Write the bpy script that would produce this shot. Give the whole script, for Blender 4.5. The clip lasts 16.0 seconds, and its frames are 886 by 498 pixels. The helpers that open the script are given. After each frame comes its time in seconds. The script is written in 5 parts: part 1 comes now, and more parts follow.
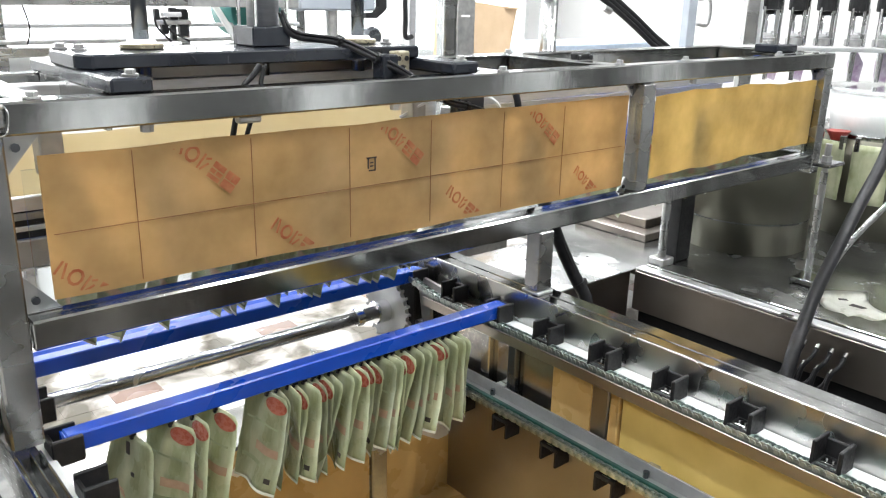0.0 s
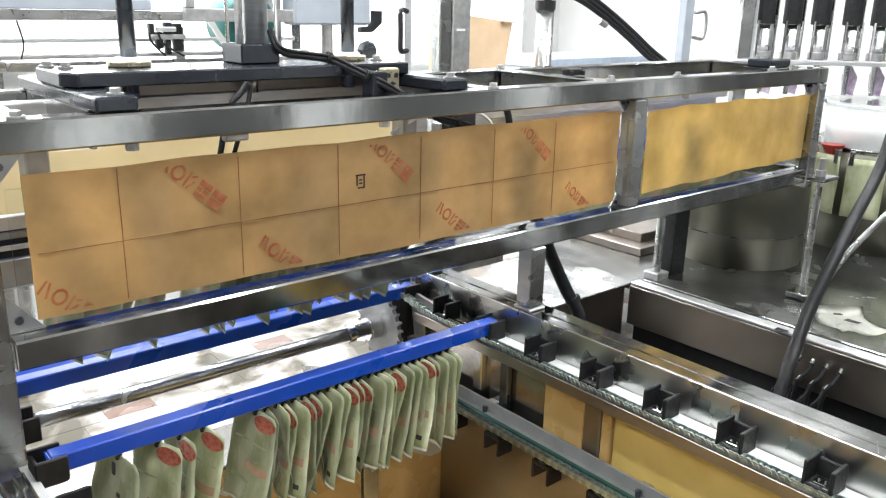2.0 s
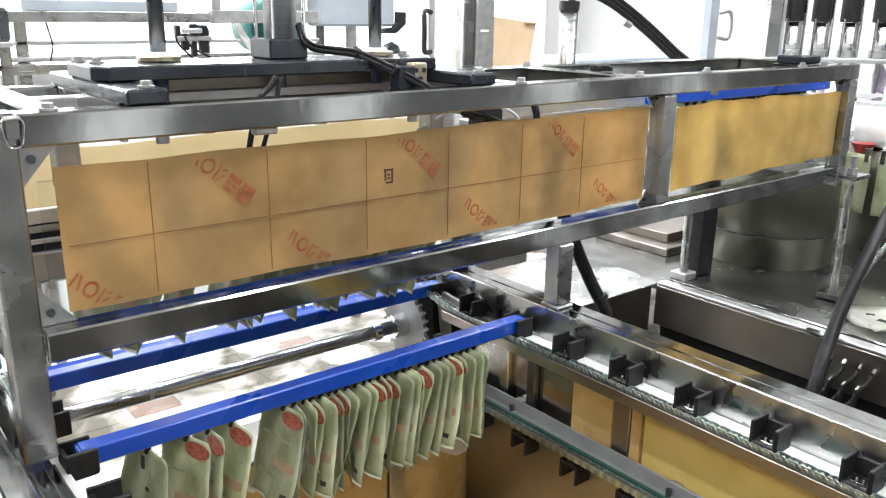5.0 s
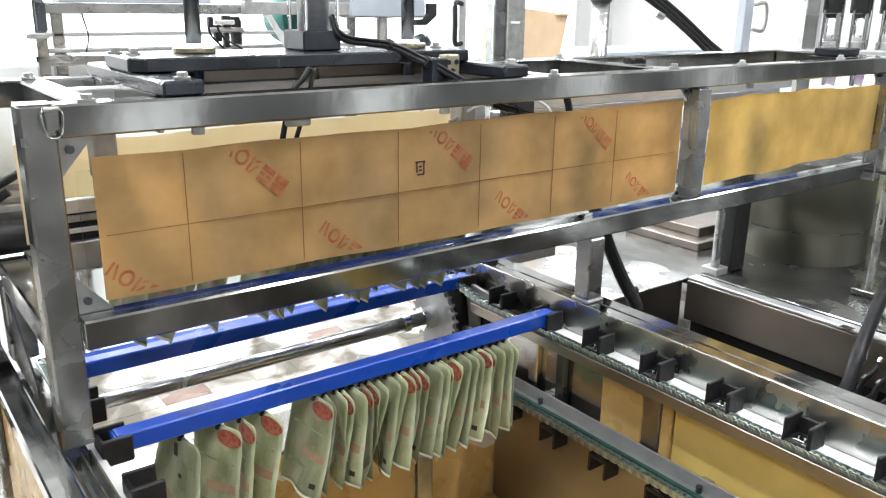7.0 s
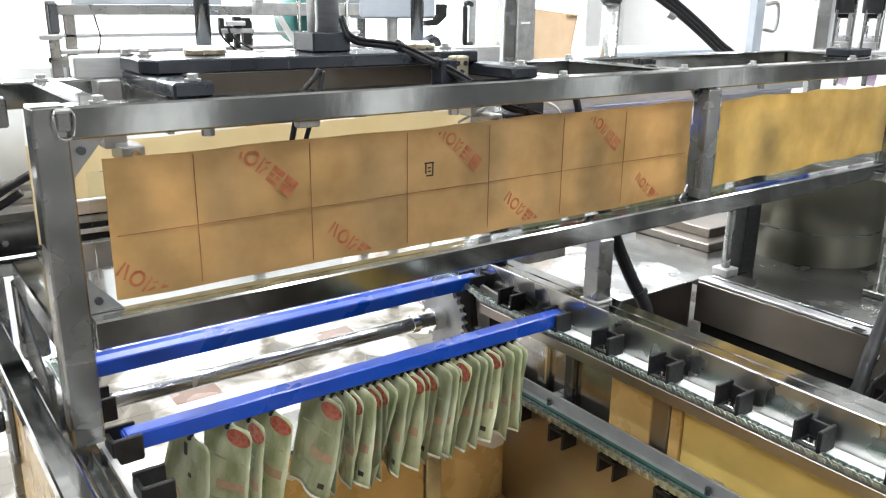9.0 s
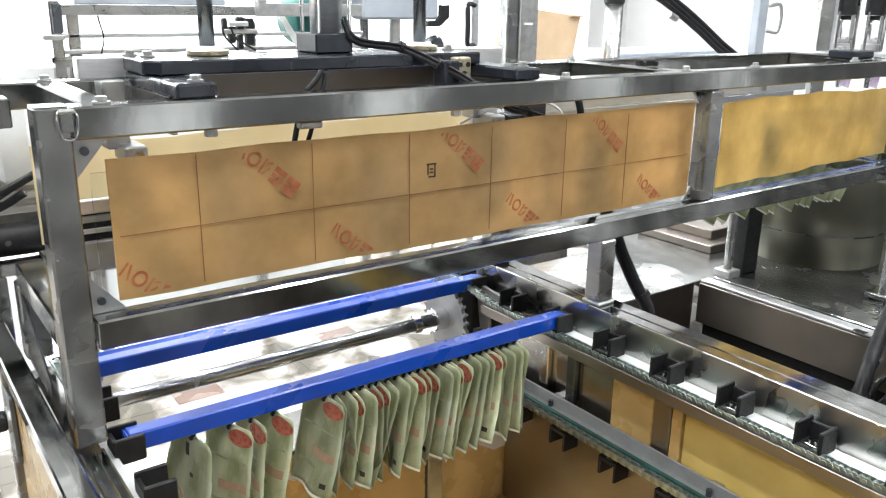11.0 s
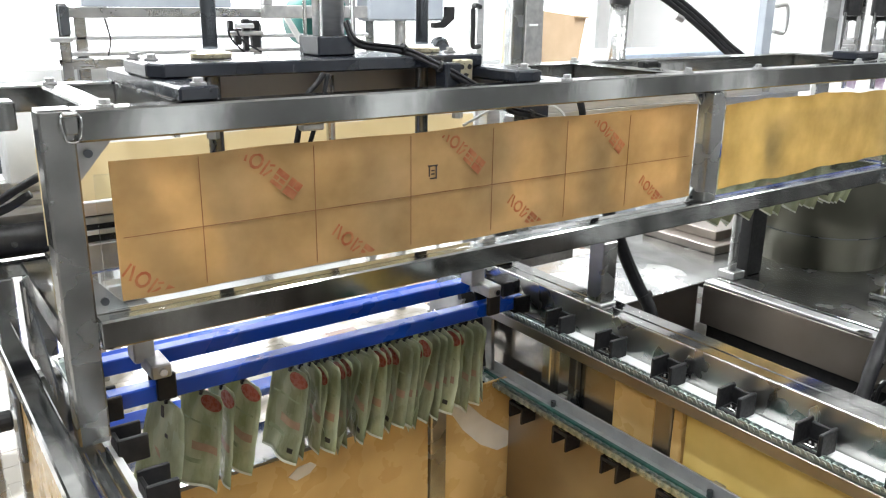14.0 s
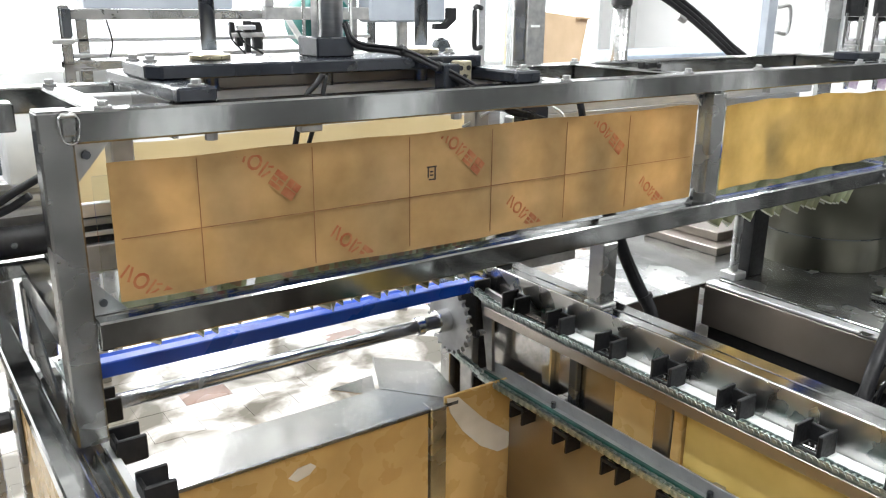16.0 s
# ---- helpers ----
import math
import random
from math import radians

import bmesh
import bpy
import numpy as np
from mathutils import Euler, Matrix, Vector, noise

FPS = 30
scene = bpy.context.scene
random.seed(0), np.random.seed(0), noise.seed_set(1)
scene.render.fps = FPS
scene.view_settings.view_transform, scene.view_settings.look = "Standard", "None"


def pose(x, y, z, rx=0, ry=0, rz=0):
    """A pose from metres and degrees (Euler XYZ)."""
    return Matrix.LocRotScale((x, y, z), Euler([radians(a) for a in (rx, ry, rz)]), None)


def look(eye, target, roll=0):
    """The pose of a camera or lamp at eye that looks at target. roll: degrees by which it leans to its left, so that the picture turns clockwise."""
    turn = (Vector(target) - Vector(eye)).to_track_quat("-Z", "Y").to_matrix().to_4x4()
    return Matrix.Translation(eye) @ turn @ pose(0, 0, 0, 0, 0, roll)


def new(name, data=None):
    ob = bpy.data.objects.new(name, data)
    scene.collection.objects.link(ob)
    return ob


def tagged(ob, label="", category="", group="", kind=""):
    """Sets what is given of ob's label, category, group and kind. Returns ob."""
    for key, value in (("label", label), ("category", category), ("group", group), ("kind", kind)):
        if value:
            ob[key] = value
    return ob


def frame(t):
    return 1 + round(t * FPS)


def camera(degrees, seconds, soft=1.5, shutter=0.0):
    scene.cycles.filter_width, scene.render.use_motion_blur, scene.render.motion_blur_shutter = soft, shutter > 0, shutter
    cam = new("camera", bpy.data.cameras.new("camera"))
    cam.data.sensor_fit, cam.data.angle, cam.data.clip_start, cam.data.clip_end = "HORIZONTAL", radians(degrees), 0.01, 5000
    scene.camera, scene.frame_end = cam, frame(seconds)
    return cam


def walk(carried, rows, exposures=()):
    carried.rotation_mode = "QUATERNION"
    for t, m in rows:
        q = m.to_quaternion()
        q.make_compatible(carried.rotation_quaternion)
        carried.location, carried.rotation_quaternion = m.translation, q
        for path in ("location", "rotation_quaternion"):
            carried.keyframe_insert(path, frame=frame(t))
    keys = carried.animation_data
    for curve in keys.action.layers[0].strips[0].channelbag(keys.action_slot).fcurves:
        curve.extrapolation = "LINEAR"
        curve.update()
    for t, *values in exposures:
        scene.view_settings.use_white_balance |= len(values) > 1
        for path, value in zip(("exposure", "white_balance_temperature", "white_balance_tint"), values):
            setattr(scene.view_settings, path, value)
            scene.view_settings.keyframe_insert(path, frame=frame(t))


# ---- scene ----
cam = camera(57.04, 16.0, soft=1.15)
PATH = [
    (0, (-0.2215, -1.3124, 1.6249), (1.0145, 0.1412, 1.0255), 1.32),
    (0.5, (-0.2193, -1.3169, 1.6252), (1.0188, 0.1391, 1.0360), 1.26),
    (1, (-0.2120, -1.3182, 1.6271), (1.0258, 0.1394, 1.0411), 1.25),
    (1.5, (-0.2036, -1.3144, 1.6306), (1.0368, 0.1433, 1.0505), 1.23),
    (2, (-0.1982, -1.3154, 1.6350), (1.0439, 0.1435, 1.0618), 1.27),
    (2.5, (-0.1968, -1.3125, 1.6322), (1.0497, 0.1452, 1.0653), 1.23),
    (3, (-0.1948, -1.3151, 1.6283), (1.0510, 0.1449, 1.0659), 1.19),
    (3.5, (-0.1904, -1.3128, 1.6244), (1.0521, 0.1500, 1.0620), 1.10),
    (4, (-0.1958, -1.3091, 1.6181), (1.0393, 0.1611, 1.0586), 0.99),
    (6.5, (-0.2110, -1.2974, 1.6110), (0.9446, 0.2293, 1.0334), 0.81),
    (7, (-0.2119, -1.2971, 1.6130), (0.9368, 0.2331, 1.0308), 0.84),
    (7.5, (-0.2134, -1.2947, 1.6134), (0.9289, 0.2394, 1.0287), 0.82),
    (8, (-0.2117, -1.2941, 1.6138), (0.9265, 0.2432, 1.0296), 0.87),
    (8.5, (-0.2110, -1.2969, 1.6121), (0.9225, 0.2455, 1.0323), 0.76),
    (9, (-0.2111, -1.3006, 1.6154), (0.9176, 0.2444, 1.0332), 0.73),
    (11.5, (-0.2125, -1.3031, 1.6172), (0.9114, 0.2463, 1.0371), 0.86),
    (12, (-0.2133, -1.3041, 1.6161), (0.9100, 0.2465, 1.0380), 0.86),
    (12.5, (-0.2122, -1.3054, 1.6161), (0.9099, 0.2459, 1.0380), 0.84),
    (13, (-0.2097, -1.3070, 1.6188), (0.9099, 0.2454, 1.0388), 0.85),
    (13.5, (-0.2073, -1.3112, 1.6202), (0.9104, 0.2424, 1.0398), 0.79),
    (14, (-0.2065, -1.3173, 1.6211), (0.9031, 0.2425, 1.0414), 0.72),
    (14.5, (-0.2090, -1.3190, 1.6215), (0.9001, 0.2413, 1.0424), 0.78),
    (15, (-0.2104, -1.3197, 1.6239), (0.9003, 0.2390, 1.0435), 0.81),
    (15.5, (-0.2043, -1.3218, 1.6235), (0.9031, 0.2396, 1.0439), 0.71),
    (16, (-0.1985, -1.3223, 1.6207), (0.9044, 0.2432, 1.0439), 0.61),
]
walk(cam, [(t, look(eye, target, roll)) for t, eye, target, roll in PATH], [(0, 0.04), (4.0, 0.01), (6.5, 0.02), (12.5, 0.0), (14.8, 0.0), (15.3, -0.08), (16.0, -0.1)])

# ---- world and light ----
scene.view_settings.exposure = 0.0
world = bpy.data.worlds.new("world")
scene.world = world
world.use_nodes = True
wn = world.node_tree
sky = wn.nodes.new("ShaderNodeTexSky")
sky.sky_type, sky.sun_disc = "NISHITA", False
sky.sun_elevation, sky.sun_rotation = radians(40), radians(200)
wn.links.new(sky.outputs[0], wn.nodes["Background"].inputs[0])
wn.nodes["Background"].inputs[1].default_value = 0.1

CEIL = 3.4
LAMP_W = 40


def ceiling_lamp(x, y, power):
    data = bpy.data.lights.new("tube_light", "AREA")
    data.shape, data.size, data.size_y = "RECTANGLE", 0.16, 1.2
    data.energy, data.color = power, (0.945, 0.98, 1.0)
    ob = new("tube_light", data)
    ob.matrix_world = pose(x, y, CEIL - 0.09)


# area lights added at the far wall to light the papers from behind
for wx in (0.6, 2.8):
    backlight = bpy.data.lights.new("window_daylight", "AREA")
    backlight.shape, backlight.size, backlight.size_y = "RECTANGLE", 1.9, 2.2
    backlight.energy, backlight.color = 90, (0.95, 0.98, 1.0)
    new("window_daylight", backlight).matrix_world = pose(wx, 6.93, 2.07, -90)

LAMPS = [(x, y) for x in (-2.2, -0.4, 1.4, 3.2, 5.0) for y in (-1.1, 0.9, 2.9, 5.0)]
for lx, ly in LAMPS:
    ceiling_lamp(lx, ly, LAMP_W * (1.1 if ly < 0 else 1.0 if ly < 2 else 1.45 if ly < 4 else 1.0))

# ---- materials ----


def nodes_of(name):
    m = bpy.data.materials.new(name)
    m.use_nodes = True
    return m, m.node_tree.nodes, m.node_tree.links, m.node_tree.nodes["Principled BSDF"]


def noise_ramp(n, l, scale, lo, hi, stretch=(1, 1, 1), detail=4.0, pos=(0.3, 0.7)):
    tc, mp = n.new("ShaderNodeTexCoord"), n.new("ShaderNodeMapping")
    mp.inputs["Scale"].default_value = stretch
    nz, rp = n.new("ShaderNodeTexNoise"), n.new("ShaderNodeValToRGB")
    nz.inputs["Scale"].default_value, nz.inputs["Detail"].default_value = scale, detail
    rp.color_ramp.elements[0].position, rp.color_ramp.elements[1].position = pos
    rp.color_ramp.elements[0].color, rp.color_ramp.elements[1].color = (*lo, 1), (*hi, 1)
    l.new(tc.outputs["Object"], mp.inputs[0])
    l.new(mp.outputs[0], nz.inputs["Vector"])
    l.new(nz.outputs[0], rp.inputs[0])
    return nz, rp


def mat(name, lo, hi=None, rough=(0.4, 0.55), metal=0.0, scale=20.0, stretch=(1, 1, 1), bump=0.05, fine=120.0, trans=0.0, coat=0.0, spec=0.5):
    m, n, l, b = nodes_of(name)
    hi = hi or tuple(min(1, c * 1.25 + 0.01) for c in lo)
    nz, rp = noise_ramp(n, l, scale, lo, hi, stretch)
    l.new(rp.outputs[0], b.inputs["Base Color"])
    g, rr = noise_ramp(n, l, fine, (rough[0],) * 3, (rough[1],) * 3, stretch, 3.0)
    l.new(rr.outputs[0], b.inputs["Roughness"])
    b.inputs["Metallic"].default_value = metal
    b.inputs["Coat Weight"].default_value = coat
    b.inputs["Specular IOR Level"].default_value = spec
    if bump:
        bp = n.new("ShaderNodeBump")
        bp.inputs["Strength"].default_value, bp.inputs["Distance"].default_value = bump, 0.002
        l.new(g.outputs[0], bp.inputs["Height"])
        l.new(bp.outputs[0], b.inputs["Normal"])
    if trans:
        tl, mx = n.new("ShaderNodeBsdfTranslucent"), n.new("ShaderNodeMixShader")
        l.new(rp.outputs[0], tl.inputs["Color"])
        mx.inputs[0].default_value = trans
        out = n["Material Output"]
        l.new(b.outputs[0], mx.inputs[1])
        l.new(tl.outputs[0], mx.inputs[2])
        l.new(mx.outputs[0], out.inputs["Surface"])
    return m


def glow(name, color, strength):
    m, n, l, b = nodes_of(name)
    b.inputs["Base Color"].default_value = (0.8, 0.8, 0.8, 1)
    b.inputs["Emission Color"].default_value = (*color, 1)
    b.inputs["Emission Strength"].default_value = strength
    return m


STEEL_X = mat("brushed_steel_x", (0.27, 0.275, 0.275), (0.48, 0.485, 0.48), (0.06, 0.17), 1.0, 9.0, (1.6, 1, 1), 0.26, 7)
STEEL_Y = mat("brushed_steel_y", (0.27, 0.275, 0.275), (0.48, 0.485, 0.48), (0.05, 0.15), 1.0, 9.0, (1, 1.6, 1), 0.22, 7)
STEEL_Z = mat("brushed_steel_z", (0.30, 0.302, 0.298), (0.48, 0.482, 0.475), (0.17, 0.34), 1.0, 8.0, (1, 1, 1.6), 0.2, 7)
BRIGHT = mat("bright_guide_wall_sheet", (0.46, 0.455, 0.445), (0.64, 0.635, 0.62), (0.22, 0.36), 1.0, 5.0, (1, 1, 1), 0.12, 9)
SHEET = mat("polished_sheet_steel", (0.36, 0.355, 0.345), (0.50, 0.495, 0.485), (0.11, 0.26), 1.0, 4.0, (1, 1, 1), 0.12, 5)
DULL = mat("dull_machined_steel", (0.35, 0.35, 0.35), (0.5, 0.5, 0.49), (0.35, 0.55), 1.0, 30.0)
SHAFTM = mat("ground_steel_shaft", (0.38, 0.38, 0.38), (0.48, 0.48, 0.48), (0.2, 0.28), 1.0, 8.0, bump=0.0, fine=4)
PALE = mat("whitened_sheet", (0.42, 0.43, 0.43), (0.72, 0.73, 0.73), (0.3, 0.45), 0.7, 5.0, bump=0.02)
SOFT = mat("satin_wall_sheet", (0.38, 0.365, 0.345), (0.56, 0.54, 0.515), (0.12, 0.26), 1.0, 6.0, (1, 1, 1), 0.12, 7)
# mottled colour stands for glare and dark reflections on the wet deck
DECKM = mat("wet_deck_glare_sheet", (0.19, 0.192, 0.188), (0.50, 0.50, 0.49), (0.10, 0.32), 0.95, 5.0, bump=0.03, fine=6)
BARE = mat("bare_pale_primer", (0.58, 0.54, 0.48), (0.76, 0.72, 0.66), (0.35, 0.5), 0.0, 9.0)
# dark patches are stains, the pale ones stand for white glare
STAINED_GLARE = mat("wet_stained_glare_sheet", (0.20, 0.205, 0.205), (0.80, 0.81, 0.81), (0.12, 0.4), 0.75, 3.2, bump=0.05, fine=7)
# amber paper again, its colour paled to carry light from behind
PAPER3 = mat("paper_paled_as_backlit", (0.66, 0.575, 0.40), (0.76, 0.68, 0.50), (0.5, 0.7), 0.0, 5.0, bump=0.1, fine=30, trans=0.62)
FACE = mat("brownish_dull_sheet", (0.25, 0.225, 0.20), (0.36, 0.325, 0.295), (0.28, 0.42), 1.0, 3.0, bump=0.03, fine=5)
CHROME = mat("chromed_steel", (0.62, 0.62, 0.63), (0.72, 0.72, 0.72), (0.08, 0.16), 1.0, 8.0, bump=0.0)
DARKROD = mat("dark_oiled_steel", (0.10, 0.11, 0.12), (0.14, 0.15, 0.165), (0.2, 0.32), 0.9, 6.0, bump=0.0, fine=8)
# steel with the dark of its reflections put into the colour
TANKM = mat("tank_steel_darkened", (0.075, 0.073, 0.058), (0.15, 0.145, 0.115), (0.42, 0.55), 1.0, 2.0, bump=0.0, fine=3)
CHAINM = mat("oily_chain_steel", (0.20, 0.25, 0.24), (0.46, 0.50, 0.48), (0.25, 0.4), 1.0, 40.0, bump=0.0)
SHELF = mat("grey_worn_steel", (0.24, 0.245, 0.25), (0.36, 0.365, 0.37), (0.35, 0.5), 0.25, 12.0, bump=0.02)
ALU = mat("anodised_aluminium", (0.55, 0.56, 0.57), (0.68, 0.68, 0.69), (0.3, 0.42), 0.85, 20.0, (1, 1, 8))
BRASS = mat("tarnished_brass", (0.40, 0.35, 0.24), (0.52, 0.47, 0.35), (0.25, 0.4), 0.9, 30.0)
BLACK = mat("black_anodised_plate", (0.009, 0.011, 0.016), (0.018, 0.021, 0.028), (0.16, 0.28), 0.0, 12.0, bump=0.0, fine=20, spec=0.5)
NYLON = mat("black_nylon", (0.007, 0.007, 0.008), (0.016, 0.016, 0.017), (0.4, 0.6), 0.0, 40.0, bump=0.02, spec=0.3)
RUBBER = mat("black_rubber_hose", (0.008, 0.008, 0.009), (0.016, 0.016, 0.018), (0.3, 0.5), 0.0, 50.0, bump=0.0, spec=0.25)
BLUE = mat("blue_painted_bar", (0.002, 0.048, 0.36), (0.004, 0.060, 0.43), (0.24, 0.34), 0.0, 5.0, bump=0.0, fine=6)
GREEN = mat("green_guide_plastic", (0.012, 0.06, 0.048), (0.02, 0.10, 0.078), (0.3, 0.5), 0.0, 25.0)
WHITEP = mat("white_plastic_strip", (0.70, 0.72, 0.72), (0.82, 0.83, 0.83), (0.3, 0.45), 0.0, 12.0)
PAPER = mat("amber_protective_paper", (0.42, 0.29, 0.13), (0.64, 0.455, 0.23), (0.5, 0.7), 0.0, 9.0, bump=0.28, fine=30, trans=0.62)
PAPER2 = mat("yellow_protective_paper", (0.48, 0.35, 0.135), (0.72, 0.56, 0.25), (0.4, 0.6), 0.0, 9.0, bump=0.3, fine=30, trans=0.62)
PAPER_IN = mat("amber_lining_paper", (0.42, 0.265, 0.095), (0.66, 0.45, 0.185), (0.18, 0.38), 0.0, 3.5, bump=0.25, fine=10)
LINE = mat("brown_print_line", (0.24, 0.12, 0.055), (0.36, 0.20, 0.10), (0.6, 0.7), 0.0, 30.0, trans=0.55)
PAPER_Y = mat("yellow_lining_paper", (0.56, 0.40, 0.11), (0.76, 0.57, 0.20), (0.28, 0.45), 0.0, 5.0, bump=0.2, fine=10)
REDPRINT = mat("faded_red_print", (0.46, 0.15, 0.07), (0.60, 0.31, 0.155), (0.6, 0.7), 0.0, 40.0, trans=0.6)
INK = mat("black_ink", (0.02, 0.015, 0.012), None, (0.6, 0.7), 0.0, 60.0)
def pouch_mat():
    """Printed green film, crumpled, each pouch a little lighter or darker."""
    m, n, l, b = nodes_of("pale_green_pouch_film")
    nz, rp = noise_ramp(n, l, 16.0, (0.33, 0.365, 0.20), (0.66, 0.68, 0.47), (1, 1.6, 0.6), 5.0, (0.32, 0.70))
    info, tone, hs = n.new("ShaderNodeObjectInfo"), n.new("ShaderNodeMapRange"), n.new("ShaderNodeHueSaturation")
    tone.inputs["To Min"].default_value, tone.inputs["To Max"].default_value = 0.62, 1.02
    l.new(info.outputs["Random"], tone.inputs[0])
    l.new(tone.outputs[0], hs.inputs["Value"])
    l.new(rp.outputs[0], hs.inputs["Color"])
    l.new(hs.outputs[0], b.inputs["Base Color"])
    g, rr = noise_ramp(n, l, 22.0, (0.2,) * 3, (0.38,) * 3, (1, 1.5, 0.5), 3.0)
    l.new(rr.outputs[0], b.inputs["Roughness"])
    bp = n.new("ShaderNodeBump")
    bp.inputs["Strength"].default_value, bp.inputs["Distance"].default_value = 0.7, 0.003
    l.new(g.outputs[0], bp.inputs["Height"])
    l.new(bp.outputs[0], b.inputs["Normal"])
    tl, mx = n.new("ShaderNodeBsdfTranslucent"), n.new("ShaderNodeMixShader")
    l.new(hs.outputs[0], tl.inputs["Color"])
    mx.inputs[0].default_value = 0.22
    l.new(b.outputs[0], mx.inputs[1])
    l.new(tl.outputs[0], mx.inputs[2])
    l.new(mx.outputs[0], n["Material Output"].inputs["Surface"])
    return m


POUCH = pouch_mat()
# pale colour for the highlight along the pouches' sealed lower edge
POUCH_W = mat("pouch_seal_highlight", (0.58, 0.60, 0.50), (0.78, 0.79, 0.71), (0.18, 0.3), 0.0, 30.0, bump=0.3, fine=40)
WHITEFILM = mat("white_pouch_film", (0.62, 0.62, 0.55), (0.80, 0.80, 0.74), (0.25, 0.4), 0.0, 20.0, bump=0.3, fine=25)
POUCH_B = mat("pouch_print_green", (0.24, 0.28, 0.16), (0.42, 0.46, 0.29), (0.35, 0.5), 0.0, 40.0)
POUCH_P = mat("pouch_print_pink", (0.42, 0.26, 0.18), (0.52, 0.37, 0.26), (0.35, 0.5), 0.0, 40.0)
POUCH_R = mat("pouch_red_window", (0.30, 0.07, 0.048), (0.40, 0.125, 0.085), (0.2, 0.35), 0.0, 40.0)
# darker copy of the wall colour, for unseen walls the steel reflects
SHADE_WALL = mat("wall_dark_for_reflections", (0.075, 0.076, 0.076), (0.13, 0.13, 0.125), (0.5, 0.7), 0.0, 1.2)
WALL = mat("white_wall_paint", (0.76, 0.77, 0.77), (0.82, 0.82, 0.82), (0.5, 0.7), 0.0, 2.0)
def tile_mat():
    """Pale glazed tile with brown wash marks and patches of dirt that run on from tile to tile."""
    m, n, l, b = nodes_of("pale_floor_tile")
    geo, nz, rp, rr = n.new("ShaderNodeNewGeometry"), n.new("ShaderNodeTexNoise"), n.new("ShaderNodeValToRGB"), n.new("ShaderNodeValToRGB")
    nz.inputs["Scale"].default_value, nz.inputs["Detail"].default_value, nz.inputs["Distortion"].default_value = 3.4, 9.0, 0.7
    rp.color_ramp.elements[0].position, rp.color_ramp.elements[1].position = 0.40, 0.55
    rp.color_ramp.elements[0].color, rp.color_ramp.elements[1].color = (0.11, 0.095, 0.07, 1), (0.54, 0.52, 0.49, 1)
    mid = rp.color_ramp.elements.new(0.47)
    mid.color = (0.27, 0.245, 0.21, 1)
    rr.color_ramp.elements[0].position, rr.color_ramp.elements[1].position = 0.4, 0.6
    rr.color_ramp.elements[0].color, rr.color_ramp.elements[1].color = (0.5, 0.5, 0.5, 1), (0.14, 0.14, 0.14, 1)
    info, tone, hs = n.new("ShaderNodeObjectInfo"), n.new("ShaderNodeMapRange"), n.new("ShaderNodeHueSaturation")
    tone.inputs["To Min"].default_value, tone.inputs["To Max"].default_value = 0.92, 1.04
    l.new(info.outputs["Random"], tone.inputs[0])
    l.new(tone.outputs[0], hs.inputs["Value"])
    l.new(geo.outputs["Position"], nz.inputs["Vector"])
    l.new(nz.outputs[0], rp.inputs[0])
    l.new(nz.outputs[0], rr.inputs[0])
    l.new(rp.outputs[0], hs.inputs["Color"])
    l.new(hs.outputs[0], b.inputs["Base Color"])
    l.new(rr.outputs[0], b.inputs["Roughness"])
    return m


TILE = tile_mat()
TILE_B = mat("brown_floor_tile", (0.13, 0.07, 0.05), (0.27, 0.17, 0.13), (0.15, 0.35), 0.0, 3.0, bump=0.05, fine=6)
GROUT = mat("grey_grout", (0.34, 0.32, 0.29), (0.50, 0.48, 0.45), (0.4, 0.6), 0.0, 10.0)
CARD = mat("corrugated_cardboard", (0.56, 0.40, 0.25), (0.66, 0.49, 0.33), (0.6, 0.8), 0.0, 8.0)
TEAL = mat("teal_rubber_belt", (0.01, 0.10, 0.09), (0.02, 0.16, 0.14), (0.4, 0.6), 0.0, 12.0)
GREYP = mat("grey_cabinet_paint", (0.26, 0.29, 0.33), (0.34, 0.37, 0.41), (0.35, 0.5), 0.0, 6.0)
PURPLE = mat("purple_film", (0.42, 0.28, 0.46), (0.78, 0.72, 0.8), (0.25, 0.4), 0.0, 30.0)
REDP = mat("red_plastic", (0.22, 0.018, 0.014), (0.32, 0.03, 0.024), (0.3, 0.45), 0.0, 20.0)
LIGHTBAR = glow("lit_lamp_tube", (1, 0.98, 0.95), 14.0)
# glow for the added windows
BACK_GLOW = glow("added_back_glow", (0.95, 0.98, 1.0), 2.0)


def glass_mat():
    m, n, l, b = nodes_of("clear_acrylic")
    b.inputs["Base Color"].default_value = (0.93, 0.96, 0.97, 1)
    b.inputs["Roughness"].default_value = 0.08
    b.inputs["Transmission Weight"].default_value = 1.0
    b.inputs["IOR"].default_value = 1.2
    return m


GLASS = glass_mat()

# ---- mesh helpers ----


def empty(name, label, category, group="", kind="", at=(0, 0, 0)):
    ob = new(name)
    ob.location = at
    return tagged(ob, label, category, group, kind)


def mesh_of(name, bm, material, smooth=False):
    me = bpy.data.meshes.new(name)
    bm.normal_update()
    bm.to_mesh(me)
    bm.free()
    me.materials.append(material)
    if smooth:
        for p in me.polygons:
            p.use_smooth = True
    return me


def part(name, bm, material, parent, label="", smooth=False):
    ob = new(name, mesh_of(name, bm, material, smooth) if isinstance(bm, bmesh.types.BMesh) else bm)
    ob.parent = parent
    return tagged(ob, label)


def thing(name, bm, material, label, category, group="", kind="", smooth=False):
    return tagged(new(name, mesh_of(name, bm, material, smooth)), label, category, group, kind)


